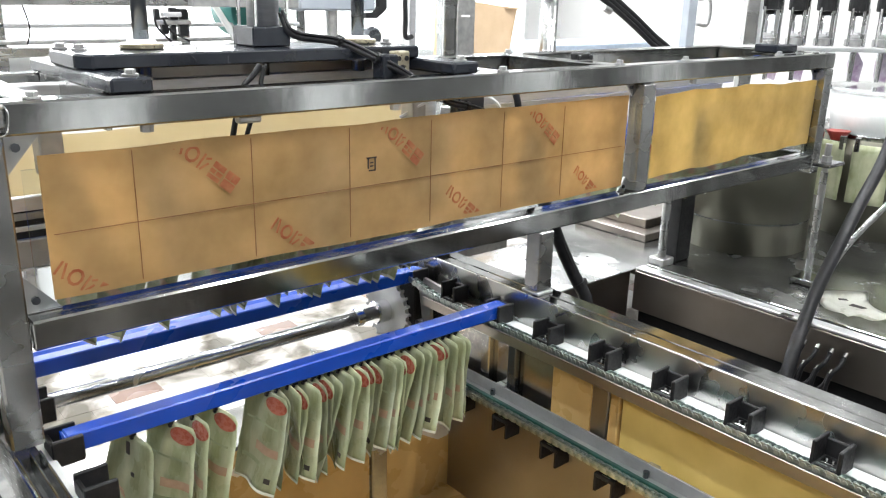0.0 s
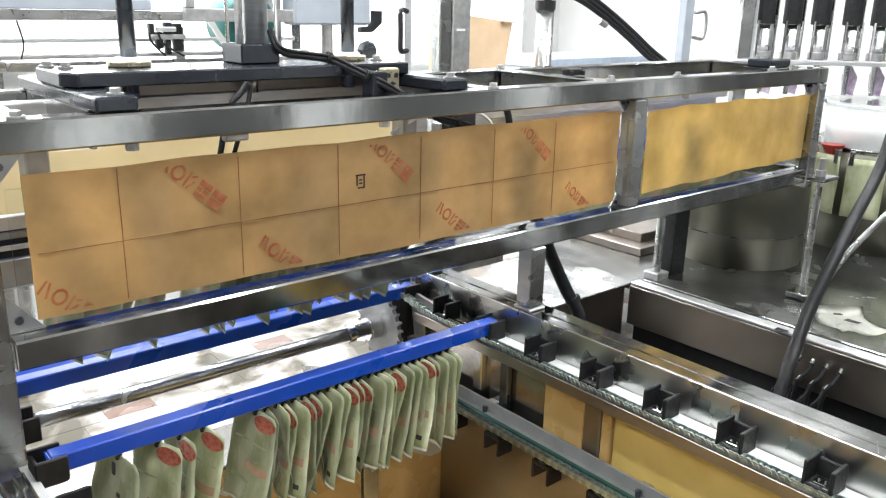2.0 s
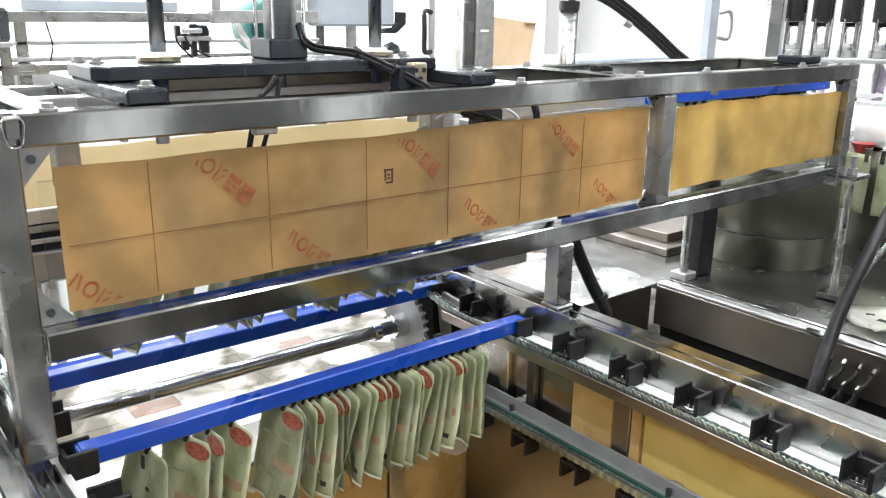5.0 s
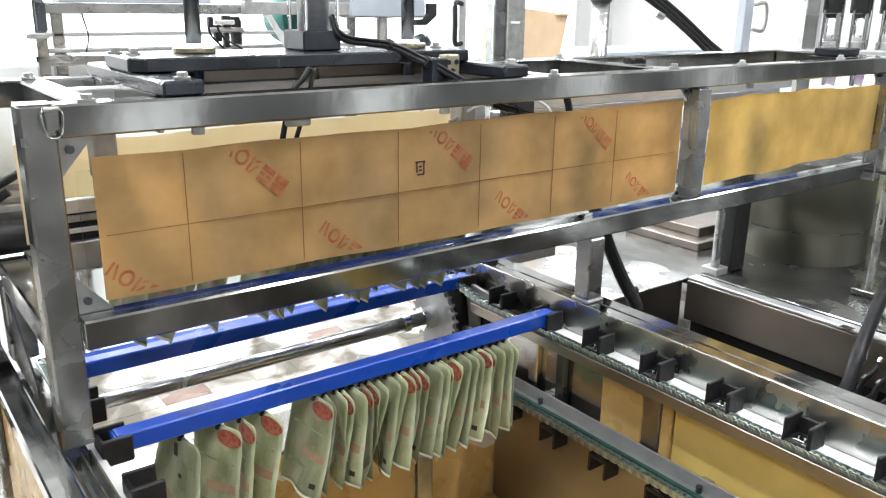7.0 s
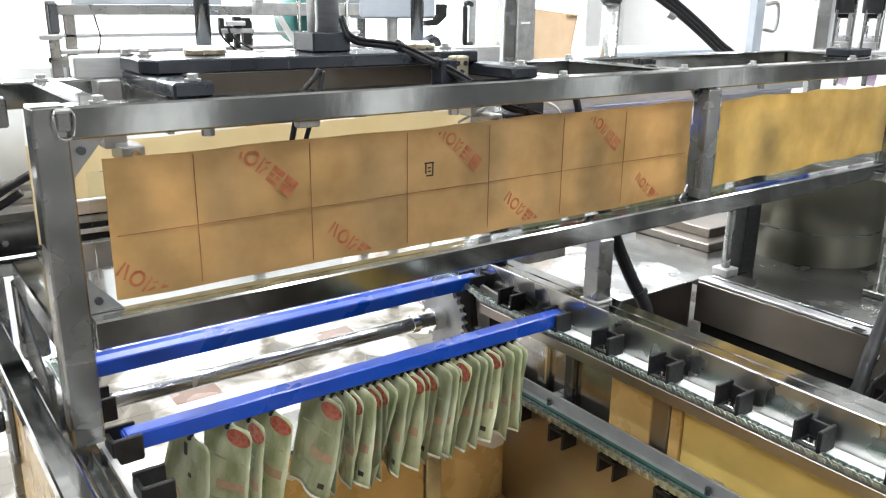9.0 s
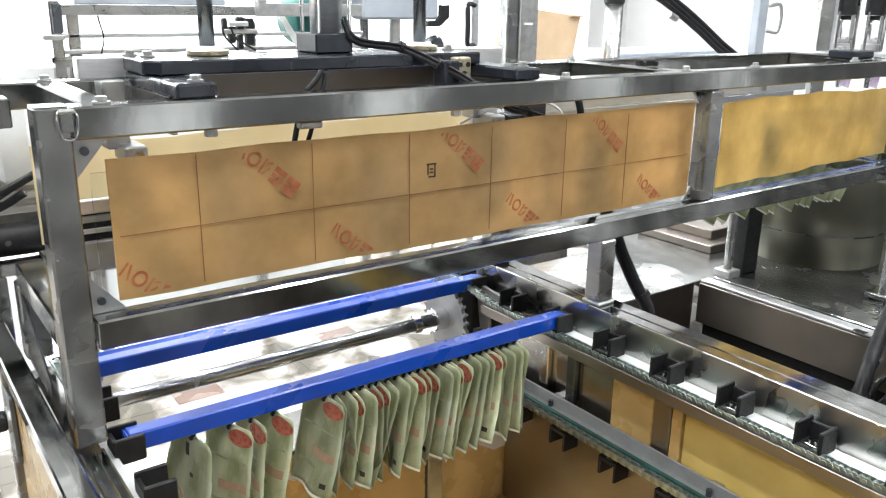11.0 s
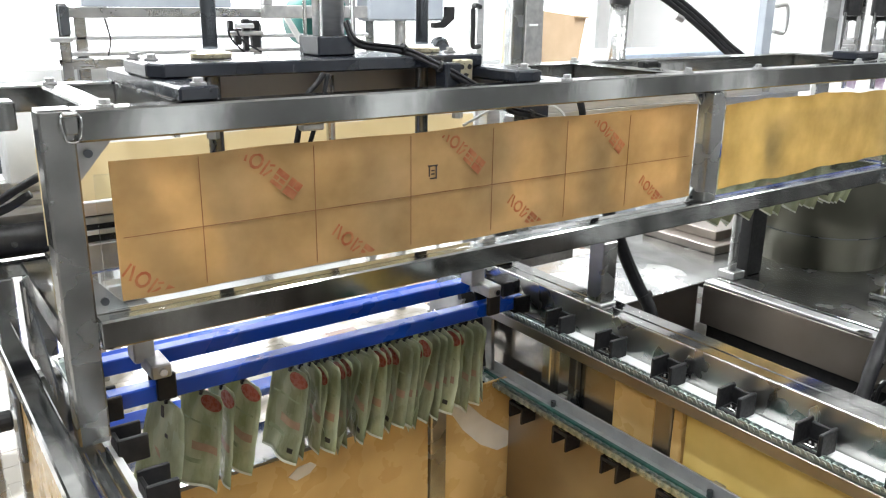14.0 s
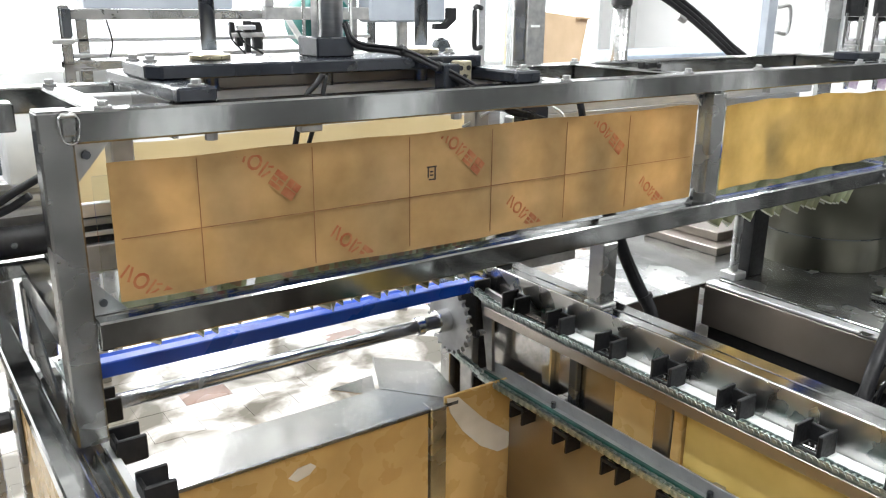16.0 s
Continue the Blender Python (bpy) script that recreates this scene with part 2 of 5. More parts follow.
def box(x0, x1, y0, y1, z0, z1, bevel=0.003, bm=None):
    bm = bm or bmesh.new()
    got = bmesh.ops.create_cube(bm, size=1.0, matrix=Matrix.Translation(((x0 + x1) / 2, (y0 + y1) / 2, (z0 + z1) / 2)) @ Matrix.Diagonal((abs(x1 - x0), abs(y1 - y0), abs(z1 - z0), 1)))
    if bevel:
        edges = list({e for v in got["verts"] for e in v.link_edges})
        bmesh.ops.bevel(bm, geom=edges, offset=bevel, segments=1, affect="EDGES")
    return bm



def rod(p, q, r, r2=None, seg=16, bm=None, bevel=0.0):
    """A round bar from p to q."""
    bm = bm or bmesh.new()
    p, q = Vector(p), Vector(q)
    m = Matrix.Translation((p + q) / 2) @ (q - p).to_track_quat("Z", "Y").to_matrix().to_4x4()
    got = bmesh.ops.create_cone(bm, cap_ends=True, segments=seg, radius1=r, radius2=r if r2 is None else r2, depth=(q - p).length, matrix=m)
    if bevel:
        edges = [e for e in {e for v in got["verts"] for e in v.link_edges} if any(len(f.verts) > 4 for f in e.link_faces)]
        bmesh.ops.bevel(bm, geom=edges, offset=bevel, segments=1, affect="EDGES")
    return bm


def prism(points, axis, a, b, bm=None, bevel=0.0):
    """A plate whose outline lies across an axis, from a to b along it."""
    bm = bm or bmesh.new()

    def at(u, v, w):
        return {"x": (w, u, v), "y": (u, w, v), "z": (u, v, w)}[axis]

    lo, hi = [bm.verts.new(at(u, v, a)) for u, v in points], [bm.verts.new(at(u, v, b)) for u, v in points]
    k = len(points)
    faces = [bm.faces.new(lo[::-1]), bm.faces.new(hi)]
    for i in range(k):
        faces.append(bm.faces.new((lo[i], lo[(i + 1) % k], hi[(i + 1) % k], hi[i])))
    bmesh.ops.recalc_face_normals(bm, faces=faces)
    if bevel:
        bmesh.ops.bevel(bm, geom=list({e for f in faces for e in f.edges}), offset=bevel, segments=1, affect="EDGES")
    return bm


def hose(points, r, seg=10, steps=8, bm=None, rib=0.0):
    """A round hose along a smooth curve through the points."""
    bm = bm or bmesh.new()
    pts = [Vector(p) for p in points]
    ext = [2 * pts[0] - pts[1], *pts, 2 * pts[-1] - pts[-2]]
    line = []
    for i in range(1, len(ext) - 2):
        a, b, c, d = ext[i - 1 : i + 3]
        for k in range(steps):
            t = k / steps
            line.append(0.5 * (2 * b + (c - a) * t + (2 * a - 5 * b + 4 * c - d) * t * t + (3 * b - a - 3 * c + d) * t**3))
    line.append(pts[-1])
    rings, side = [], Vector((0.31, 0.2, 0.93))
    for i, p in enumerate(line):
        d = (line[min(i + 1, len(line) - 1)] - line[max(i - 1, 0)]).normalized()
        u = d.cross(side).normalized()
        v = d.cross(u)
        rings.append([bm.verts.new(p + r * (1 - rib * (i // 2 % 2)) * (math.cos(2 * math.pi * k / seg) * u + math.sin(2 * math.pi * k / seg) * v)) for k in range(seg)])
    for a, b in zip(rings, rings[1:]):
        for k in range(seg):
            bm.faces.new((a[k], a[(k + 1) % seg], b[(k + 1) % seg], b[k]))
    bm.faces.new(rings[0][::-1])
    bm.faces.new(rings[-1])
    bmesh.ops.recalc_face_normals(bm, faces=bm.faces[:])
    return bm


def hexbolt(parent, x, y, z, r=0.009, h=0.011):
    b = part("bolt", rod((x, y, z), (x, y, z + 0.003), r * 1.5, seg=14), DULL, parent)
    part("bolt_head", rod((x, y, z + 0.003), (x, y, z + h), r, seg=6, bevel=0.001), DULL, b)


# ---- the hall ----
X0, X1, Y0, Y1 = -4.5, 9.0, -3.0, 7.0
floor = tagged(new("floor", mesh_of("floor", box(X0, X1, Y0, Y1, -0.1, -0.006, 0), GROUT)), "pale glossy tiled factory floor", "floor", kind="structure")
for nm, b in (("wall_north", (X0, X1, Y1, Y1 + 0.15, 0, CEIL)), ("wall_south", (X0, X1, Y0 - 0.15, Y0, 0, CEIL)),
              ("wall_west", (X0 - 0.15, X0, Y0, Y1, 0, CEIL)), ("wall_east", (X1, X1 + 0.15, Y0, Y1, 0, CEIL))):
    # the two unseen walls are dark so that the steel mirrors dark
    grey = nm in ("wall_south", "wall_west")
    tagged(new(nm, mesh_of(nm, box(*b, 0), SHADE_WALL if grey else WALL)), "plain unseen factory wall, darkened for the steel's reflections" if grey else "plain white painted factory wall", "wall", kind="structure")
tagged(new("ceiling", mesh_of("ceiling", box(X0, X1, Y0, Y1, CEIL, CEIL + 0.1, 0), WALL)), "white factory ceiling", "ceiling", kind="structure")
for lx, ly in LAMPS:
    lamp = empty("ceiling_light", "white twin-tube ceiling light, switched on", "ceiling light", "ceiling lights", at=(lx, ly, CEIL))
    part("housing", box(-0.1, 0.1, -0.62, 0.62, -0.05, -0.002, 0.006), WHITEP, lamp)
    for sx in (-0.045, 0.045):
        part("tube", rod((sx, -0.6, -0.066), (sx, 0.6, -0.066), 0.014, seg=10), LIGHTBAR, lamp)
# piers added out of view, to give the steel fronts bright bands
for px in (-3.2, -1.7, -0.5, 0.9, 2.2, 4.0, 5.6):
    tagged(new("wall_pier", mesh_of("wall_pier", box(px, px + 0.45, Y0 + 0.002, Y0 + 0.12, 0, CEIL - 0.01, 0.01), WALL)), "unseen white pier added to band the steel's reflections", "wall", kind="structure")
# tall windows added in the far wall to whiten it and backlight papers
for i, wx in enumerate((-2.9, 0.6, 2.8, 5.0, 7.2)):
    win = empty(f"window_{i + 1}", "tall glowing window with a white frame, added to whiten the far wall", "window", kind="structure", at=(wx, Y1, 0))
    part("pane", box(-1.0, 1.0, -0.02, -0.004, 0.95, 3.2, 0), BACK_GLOW, win)
    for a, b, c, d in ((-1.07, -1.0, 0.88, 3.27), (1.0, 1.07, 0.88, 3.27), (-0.03, 0.03, 0.95, 3.2)):
        part("window_frame", box(a, b, -0.05, -0.002, c, d, 0.004), WHITEP, win)
    for c, d in ((0.88, 0.95), (3.2, 3.27)):
        part("window_frame", box(-1.0, 1.0, -0.05, -0.002, c, d, 0.004), WHITEP, win)

# ---- transfer frame ----
ZT, ZL, W, END = 1.46, 1.118, 0.47, 2.625
frame_thing = empty("machine_frame", "stainless square-tube machine frame with bolted cross members", "machine frame")


def beam(name, b, material, label=""):
    return part(name, box(*b, 0.0035), material, frame_thing, label)


beam("top_beam", (0.0505, END, 0.0, 0.05, ZT - 0.05, ZT), STEEL_X)
beam("bottom_beam", (0.0525, END - 0.0525, 0.0, 0.05, ZL - 0.05, ZL), STEEL_X)
beam("top_beam", (0.0, END, W - 0.05, W, ZT - 0.05, ZT), STEEL_X)
beam("bottom_beam", (0.0525, END - 0.0525, W - 0.05, W, ZL - 0.05, ZL), STEEL_X)
beam("post", (0.0, 0.05, 0.0, 0.05, 0.905, ZT + 0.001), STEEL_Z)
beam("post", (0.0, 0.05, W - 0.05, W, 0.905, ZL - 0.052), STEEL_Z)
# pale cap over the corner post's top face
part("paper_strip", box(0.0015, 0.0485, 0.0015, 0.0485, ZT + 0.0012, ZT + 0.002, 0), PALE, frame_thing)
for x in (1.577, END - 0.05):
    for y in (0, W - 0.05):
        beam("post", (x, x + 0.05, y, y + 0.05, ZL + 0.002 if x < 2 else ZL - 0.07, ZT - 0.052), STEEL_Z)
for x in (0.0775, 1.055, 1.48, END - 0.052):
    beam("cross_beam", (x, x + 0.05, 0.052, W - 0.052, ZT - 0.05, ZT - 0.001), STEEL_Y)
for x in (0.0, END - 0.05):
    beam("side_beam", (x, x + 0.05, 0.052, W - 0.052, ZL - 0.05, ZL), STEEL_Y)
beam("leg", (1.211, 1.261, 0.0, 0.05, 0.909, ZL - 0.052), STEEL_Z)
beam("leg", (1.211, 1.261, W - 0.05, W, 0.923, ZL - 0.052), STEEL_Z)
part("foot_plate", box(1.207, 1.265, -0.004, 0.054, 0.9005, 0.9085, 0.002), DULL, frame_thing)
part("rubber_foot", box(1.198, 1.274, W - 0.06, W + 0.01, 0.902, 0.922, 0.004), NYLON, frame_thing, "black rubber foot under the leg")
for x, y in ((0.102, 0.027), (0.1, W - 0.027), (1.08, 0.025), (1.08, W - 0.027), (1.5, 0.03), (1.505, W - 0.027), (1.79, 0.03), (2.3, 0.03)):
    hexbolt(frame_thing, x, y, ZT + 0.0005)
for x in (0.27, 0.78, 1.83):
    part("nut", rod((x, 0.025, ZT - 0.064), (x, 0.025, ZT - 0.0505), 0.011, seg=6), DULL, frame_thing)
# corner gussets with a bolt each
for (x, z, sx, sz) in ((0.0515, ZT - 0.0515, 1, -1), (0.0515, ZL + 0.0015, 1, 1), (1.5755, ZT - 0.0515, -1, -1), (1.5755, ZL + 0.0015, -1, 1),
                       (1.6285, ZT - 0.0515, 1, -1), (1.6285, ZL + 0.0015, 1, 1), (END - 0.0515, ZT - 0.0515, -1, -1)):
    k = 0.07 if x < 0.1 else 0.035
    g = part("gusset", prism([(x, z), (x + sx * k * 0.85, z), (x, z + sz * k)], "y", 0.038, 0.043), DULL, frame_thing)
    part("gusset_bolt", rod((x + sx * k * 0.28, 0.0375, z + sz * k * 0.3), (x + sx * k * 0.28, 0.032, z + sz * k * 0.3), 0.007 if k > 0.05 else 0.005, seg=8), DARKROD, g)
# wire latch at the corner
latch = part("latch", box(0.034, 0.053, -0.0055, -0.0005, ZT - 0.036, ZT - 0.001, 0.0015), STEEL_Z, frame_thing, "spring wire toggle latch")
part("latch_wire", hose([(0.033, -0.006, ZT - 0.004), (0.029, -0.009, ZT - 0.014), (0.031, -0.011, ZT - 0.034), (0.037, -0.011, ZT - 0.046), (0.05, -0.011, ZT - 0.046), (0.056, -0.011, ZT - 0.034), (0.058, -0.009, ZT - 0.014), (0.054, -0.006, ZT - 0.004)], 0.0015, 6, 5), CHROME, latch)
part("latch_hinge", rod((0.033, -0.006, ZT - 0.005), (0.054, -0.006, ZT - 0.005), 0.0035, seg=8), DULL, latch)
# end foot: plate with screw and rod down to the deck
part("foot_plate", box(END - 0.03, END + 0.085, -0.055, 0.05, ZL - 0.045, ZL - 0.033, 0.003), STEEL_X, frame_thing)
part("foot_screw", rod((END + 0.03, -0.012, ZL - 0.07), (END + 0.03, -0.012, ZL + 0.03), 0.011, seg=10), DULL, frame_thing)
part("foot_nut", rod((END + 0.03, -0.012, ZL - 0.0325), (END + 0.03, -0.012, ZL - 0.012), 0.019, seg=6), DULL, frame_thing)
part("deck_stay", rod((END + 0.03, -0.012, 0.655), (END + 0.03, -0.012, ZL - 0.07), 0.013, seg=10), STEEL_Z, frame_thing)
part("stay_foot", box(END - 0.02, END + 0.08, -0.055, 0.03, 0.632, 0.656, 0.004), STEEL_X, frame_thing)
part("deck_post", box(2.455, 2.545, W - 0.05, W, 0.632, ZL - 0.052, 0.003), NYLON, frame_thing)
part("post_foot", box(2.365, 2.435, W - 0.055, W + 0.015, 0.6305, 0.66, 0.003), DULL, frame_thing)
part("deck_post", rod((2.40, W - 0.02, 0.6605), (2.40, W - 0.02, ZL - 0.052), 0.016), STEEL_Z, frame_thing)


def wavy_panel(name, x0, x1, z0, z1, y, material, label, seed, top=0.006, low=0.006, drop=0.0):
    """A sheet with hand-cut wavy upper and lower edges."""
    rnd = random.Random(seed)
    n = 48
    ph = [rnd.uniform(0, 6.3) for _ in range(6)]

    def edge(u, amp, k):
        return amp * (0.6 * math.sin(5 * u + ph[k]) + 0.35 * math.sin(17 * u + ph[k + 1]) + 0.18 * math.sin(41 * u + ph[k + 2]))

    bm = bmesh.new()
    cols = []
    for i in range(n + 1):
        u = i / n
        x = x0 + (x1 - x0) * u
        bow = 0.001 * math.sin(3.1 * u) * math.sin(7 * u)
        a, b = z0 + edge(u, low, 0) + drop * u, z1 + edge(u, top, 3)
        cols.append([[bm.verts.new((x, y + s + bow * (1 if v != 0.5 else 0.4), a + (b - a) * v)) for v in (0, 0.5, 1)] for s in (0, 0.003)])
    for c, d in zip(cols, cols[1:]):
        for s in (0, 1):
            for v in (0, 1):
                q = (c[s][v], d[s][v], d[s][v + 1], c[s][v + 1])
                bm.faces.new(q if s == 0 else q[::-1])
        bm.faces.new((c[0][2], d[0][2], d[1][2], c[1][2]))
        bm.faces.new((c[0][0], c[1][0], d[1][0], d[0][0]))
    for c in (cols[0], cols[-1]):
        for v in (0, 1):
            bm.faces.new((c[0][v], c[0][v + 1], c[1][v + 1], c[1][v]))
    bmesh.ops.recalc_face_normals(bm, faces=bm.faces[:])
    return thing(name, bm, material, label, "panel", "guard panels")


panel = wavy_panel("guard_panel", 0.098, 1.545, 1.136, 1.376, 0.026, PAPER, "acrylic guard panel still covered in amber protective paper with red print", 3, 0.005, 0.004)
panel2 = wavy_panel("guard_panel", 1.668, 2.57, 1.148, 1.372, 0.026, PAPER2, "yellow paper-covered guard panel in the far bay of the frame", 5, 0.007, 0.008)
panel3 = wavy_panel("guard_panel", 0.06, 1.15, 1.13, 1.335, 0.455, PAPER3, "amber paper-covered guard panel on the rear of the frame, paled as if lit from behind", 8, 0.005, 0.004)
# unseen strips added behind the papers to cast dark bands through them
for par, strips in ((panel, ((0.565, 0.665, 1.15, 1.355), (0.83, 0.93, 1.19, 1.35), (1.16, 1.245, 1.155, 1.35), (0.27, 0.32, 1.15, 1.345))), (panel2, ((1.86, 1.94, 1.16, 1.33), (2.49, 2.56, 1.16, 1.345), (1.70, 2.56, 1.322, 1.35)))):
    for k, (a, b, c, d) in enumerate(strips):
        part("backing_strip", box(a, b, 0.039 + (0.006 if par is panel else 0.016) + 0.004 * k, 0.042 + (0.006 if par is panel else 0.016) + 0.004 * k, c, d, 0.001), DULL, par, "unseen steel strip added to shade the paper from behind")
# one more added low behind the rear paper
part("backing_strip", box(0.1, 1.12, 0.4595, 0.4625, 1.138, 1.16, 0.001), DULL, panel3, "unseen steel strip added to shade the paper from behind")
# clear backing strip under the papers
for a, b in ((0.075, 1.56), (1.645, 2.565)):
    thing("acrylic_sheet", box(a, b, 0.034, 0.037, ZL + 0.004, 1.352, 0), GLASS, "clear acrylic sheet behind the guard paper", "panel").visible_shadow = False


def print_strip(name, points, y, material, parent, label=""):
    return part(name, prism(points, "y", y, y + 0.0008), material, parent, label)


for x in (0.241, 0.455, 0.667, 0.875, 1.09, 1.295):
    print_strip("ruled_line", [(x - 0.0007, 1.145), (x + 0.0007, 1.145), (x + 0.0007, 1.368), (x - 0.0007, 1.368)], 0.0236, LINE, panel)
print_strip("ruled_line", [(0.108, 1.246), (1.53, 1.246), (1.53, 1.2474), (0.108, 1.2474)], 0.0233, LINE, panel)


def cut(points, z0, z1):
    """The part of an outline that lies between two heights."""
    for lim, sign in ((z0, 1), (z1, -1)):
        out = []
        for (xa, za), (xb, zb) in zip(points, points[1:] + points[:1]):
            ina, inb = (za - lim) * sign >= 0, (zb - lim) * sign >= 0
            if ina:
                out.append((xa, za))
            if ina != inb:
                k = (lim - za) / (zb - za)
                out.append((xa + (xb - xa) * k, lim))
        points = out
        if len(points) < 3:
            return []
    return points


def brand_mark(x, z, ang, s, parent, top, low):
    """A faded printed mark of plain strokes, an open ring and two filled blocks, cut off where the sheet ends."""
    c, si = math.cos(radians(ang)), math.sin(radians(ang))

    def lay(pts):
        got = cut([(x + s * (u * c - v * si), z + s * (u * si + v * c)) for u, v in pts], low, top)
        if got:
            print_strip("printed_mark", got, 0.0236, REDPRINT, parent)

    def bar(u0, v0, u1, v1, w=0.0042):
        d = Vector((u1 - u0, v1 - v0)).normalized() * (w / 2)
        lay([(u0 - d.y, v0 + d.x), (u0 + d.y, v0 - d.x), (u1 + d.y, v1 - d.x), (u1 - d.y, v1 + d.x)])

    bar(-0.072, 0.014, -0.072, -0.014)
    bar(-0.065, 0.014, -0.055, -0.014)
    for k in range(10):
        a0, a1 = 2 * math.pi * k / 10, 2 * math.pi * (k + 1) / 10
        lay([(-0.036 + r * math.cos(a), r * 1.15 * math.sin(a)) for r, a in ((0.0095, a0), (0.0145, a0), (0.0145, a1), (0.0095, a1))])
    bar(-0.014, -0.016, -0.014, 0.016)
    bar(-0.008, -0.015, 0.001, 0.004)
    bar(-0.008, 0.009, 0.001, 0.015)
    for v0, v1, u0, u1 in ((-0.017, -0.009, 0.011, 0.039), (-0.006, 0.002, 0.011, 0.022), (-0.006, 0.002, 0.026, 0.039), (0.005, 0.017, 0.011, 0.039), (-0.018, -0.001, 0.045, 0.074), (0.001, 0.018, 0.045, 0.058), (0.001, 0.018, 0.0595, 0.074)):
        lay([(u0, v0), (u1, v0), (u1, v1), (u0, v1)])


for x, z, s in ((0.369, 1.329, 0.92), (0.798, 1.327, 0.86), (1.227, 1.327, 0.82)):
    brand_mark(x, z, -41, s, panel, 1.363, 1.15)
for x, z, s in ((0.545, 1.160, 0.9), (0.975, 1.168, 0.86), (1.395, 1.167, 0.8), (0.157, 1.149, 0.9)):
    brand_mark(x, z, -41, s, panel, 1.363, 1.146)
for a, b, c, d in ((0.708, 0.732, 1.302, 1.305), (0.71, 0.713, 1.282, 1.305), (0.727, 0.73, 1.276, 1.305), (0.713, 0.727, 1.276, 1.279), (0.716, 0.724, 1.285, 1.288), (0.716, 0.724, 1.292, 1.295)):
    print_strip("ink_mark", [(a, c), (b, c), (b, d), (a, d)], 0.0236, INK, panel)

# ---- lifting unit on top of the frame ----
lifter = empty("lift_unit", "black mounting plates with an upright cylinder and cables", "lift unit")
for x in (0.212, 0.92):
    pl = part("mounting_plate", box(x, x + 0.067, 0.004, W - 0.004, ZT + 0.001, ZT + 0.026, 0.004), BLACK, lifter)
    for y in (0.035, W - 0.04):
        hexbolt(pl, x + 0.042, y, ZT + 0.0265)
long_plate = part("bridge_plate", prism([(0.232, 0.145), (0.935, 0.145), (0.935, 0.32), (0.21, 0.32), (0.21, 0.175)], "z", ZT + 0.0265, ZT + 0.052, bevel=0.003), BLACK, lifter)
for x in (0.225, 0.245):
    hexbolt(long_plate, x, 0.3 - (x - 0.225) * 2.2, ZT + 0.0525)
for x in (0.885, 0.91):
    hexbolt(long_plate, x, 0.29 - (x - 0.885) * 2.2, ZT + 0.0525)
for x in (0.36, 0.85):
    fl = part("guide_flange", rod((x, 0.26, ZT + 0.0525), (x, 0.26, ZT + 0.063), 0.04, seg=28, bevel=0.002), BRASS, lifter, "brass-coloured guide flange")
    part("flange_cap", rod((x, 0.26, ZT + 0.0632), (x, 0.26, ZT + 0.07), 0.028, 0.024, seg=20), WHITEP, fl)
part("cylinder_base", box(0.566, 0.652, 0.212, 0.302, ZT + 0.0525, ZT + 0.092, 0.003), BLACK, lifter)
part("cylinder_barrel", rod((0.615, 0.26, ZT + 0.0925), (0.615, 0.26, ZT + 0.62), 0.033, seg=28), ALU, lifter, "aluminium pneumatic cylinder barrel", True)
for dx, dy in ((-0.036, -0.036), (0.036, -0.036), (-0.036, 0.036), (0.036, 0.036)):
    part("tie_rod", rod((0.615 + dx, 0.26 + dy, ZT + 0.0925), (0.615 + dx, 0.26 + dy, ZT + 0.62), 0.004, seg=8), CHROME, lifter)
part("cylinder_head", box(0.572, 0.658, 0.215, 0.305, ZT + 0.621, ZT + 0.66, 0.003), BLACK, lifter)
for x in (0.214, 0.922):
    part("side_plate", box(x, x + 0.01, 0.054, W - 0.054, ZT - 0.062, ZT + 0.0008, 0.001), STEEL_Z, lifter)
part("back_web", box(0.28, 0.919, 0.30, 0.312, ZT - 0.075, ZT + 0.0262, 0.002), FACE, lifter, "reflective steel web under the bridge plate")
part("junction_block", box(0.835, 0.875, 0.1, 0.125, ZT - 0.02, ZT + 0.045, 0.003), BRASS, lifter)
for hx, hz in ((0.845, 0.03), (0.865, 0.03), (0.855, 0.012), (0.845, -0.006), (0.865, -0.006)):
    part("port", rod((hx, 0.0985, ZT + hz), (hx, 0.1005, ZT + hz), 0.0055, seg=10), NYLON, lifter)
part("valve_block", box(0.79, 0.83, 0.08, 0.12, ZT - 0.02, ZT + 0.04, 0.003), BLACK, lifter)
# cables from the cylinder over the front beam and down inside
cab = empty("cable_bundle", "bundle of black air hoses tied together, lying over the beam", "hose")
for k, (dy, dz) in enumerate(((0, 0), (0.007, 0.004), (-0.004, 0.008))):
    part("hose", hose([(0.638, 0.225 + dy, ZT + 0.115 + dz), (0.652, 0.2 + dy, ZT + 0.075 + dz), (0.74, 0.165 + dy, ZT + 0.06 + dz), (0.79, 0.1 + dy, ZT + 0.028 + dz), (0.835, 0.068 + dy, ZT + 0.0 + dz), (0.963, 0.08 + dy, ZT - 0.066 + dz),
                              (1.047, 0.1 + dy, ZT - 0.088 + dz), (1.147, 0.12 + dy, ZT - 0.126 + dz), (1.29, 0.16 + dy, ZT - 0.24 + dz), (1.384, 0.15 + dy, ZL - 0.03 + dz), (1.415, 0.13 + dy, 1.0 + dz), (1.448, 0.1 + dy, 0.905 + dz), (1.482, 0.07 + dy, 0.815 + dz)], 0.0035 if k else 0.0065, 8, 6), RUBBER, cab, smooth=True)
for x, y, z in ((0.74, 0.167, ZT + 0.065), (0.79, 0.102, ZT + 0.033), (1.04, 0.1, ZT - 0.083)):
    part("cable_tie", rod((x - 0.005, y, z + 0.002), (x + 0.005, y, z - 0.002), 0.012, seg=10), NYLON, cab)
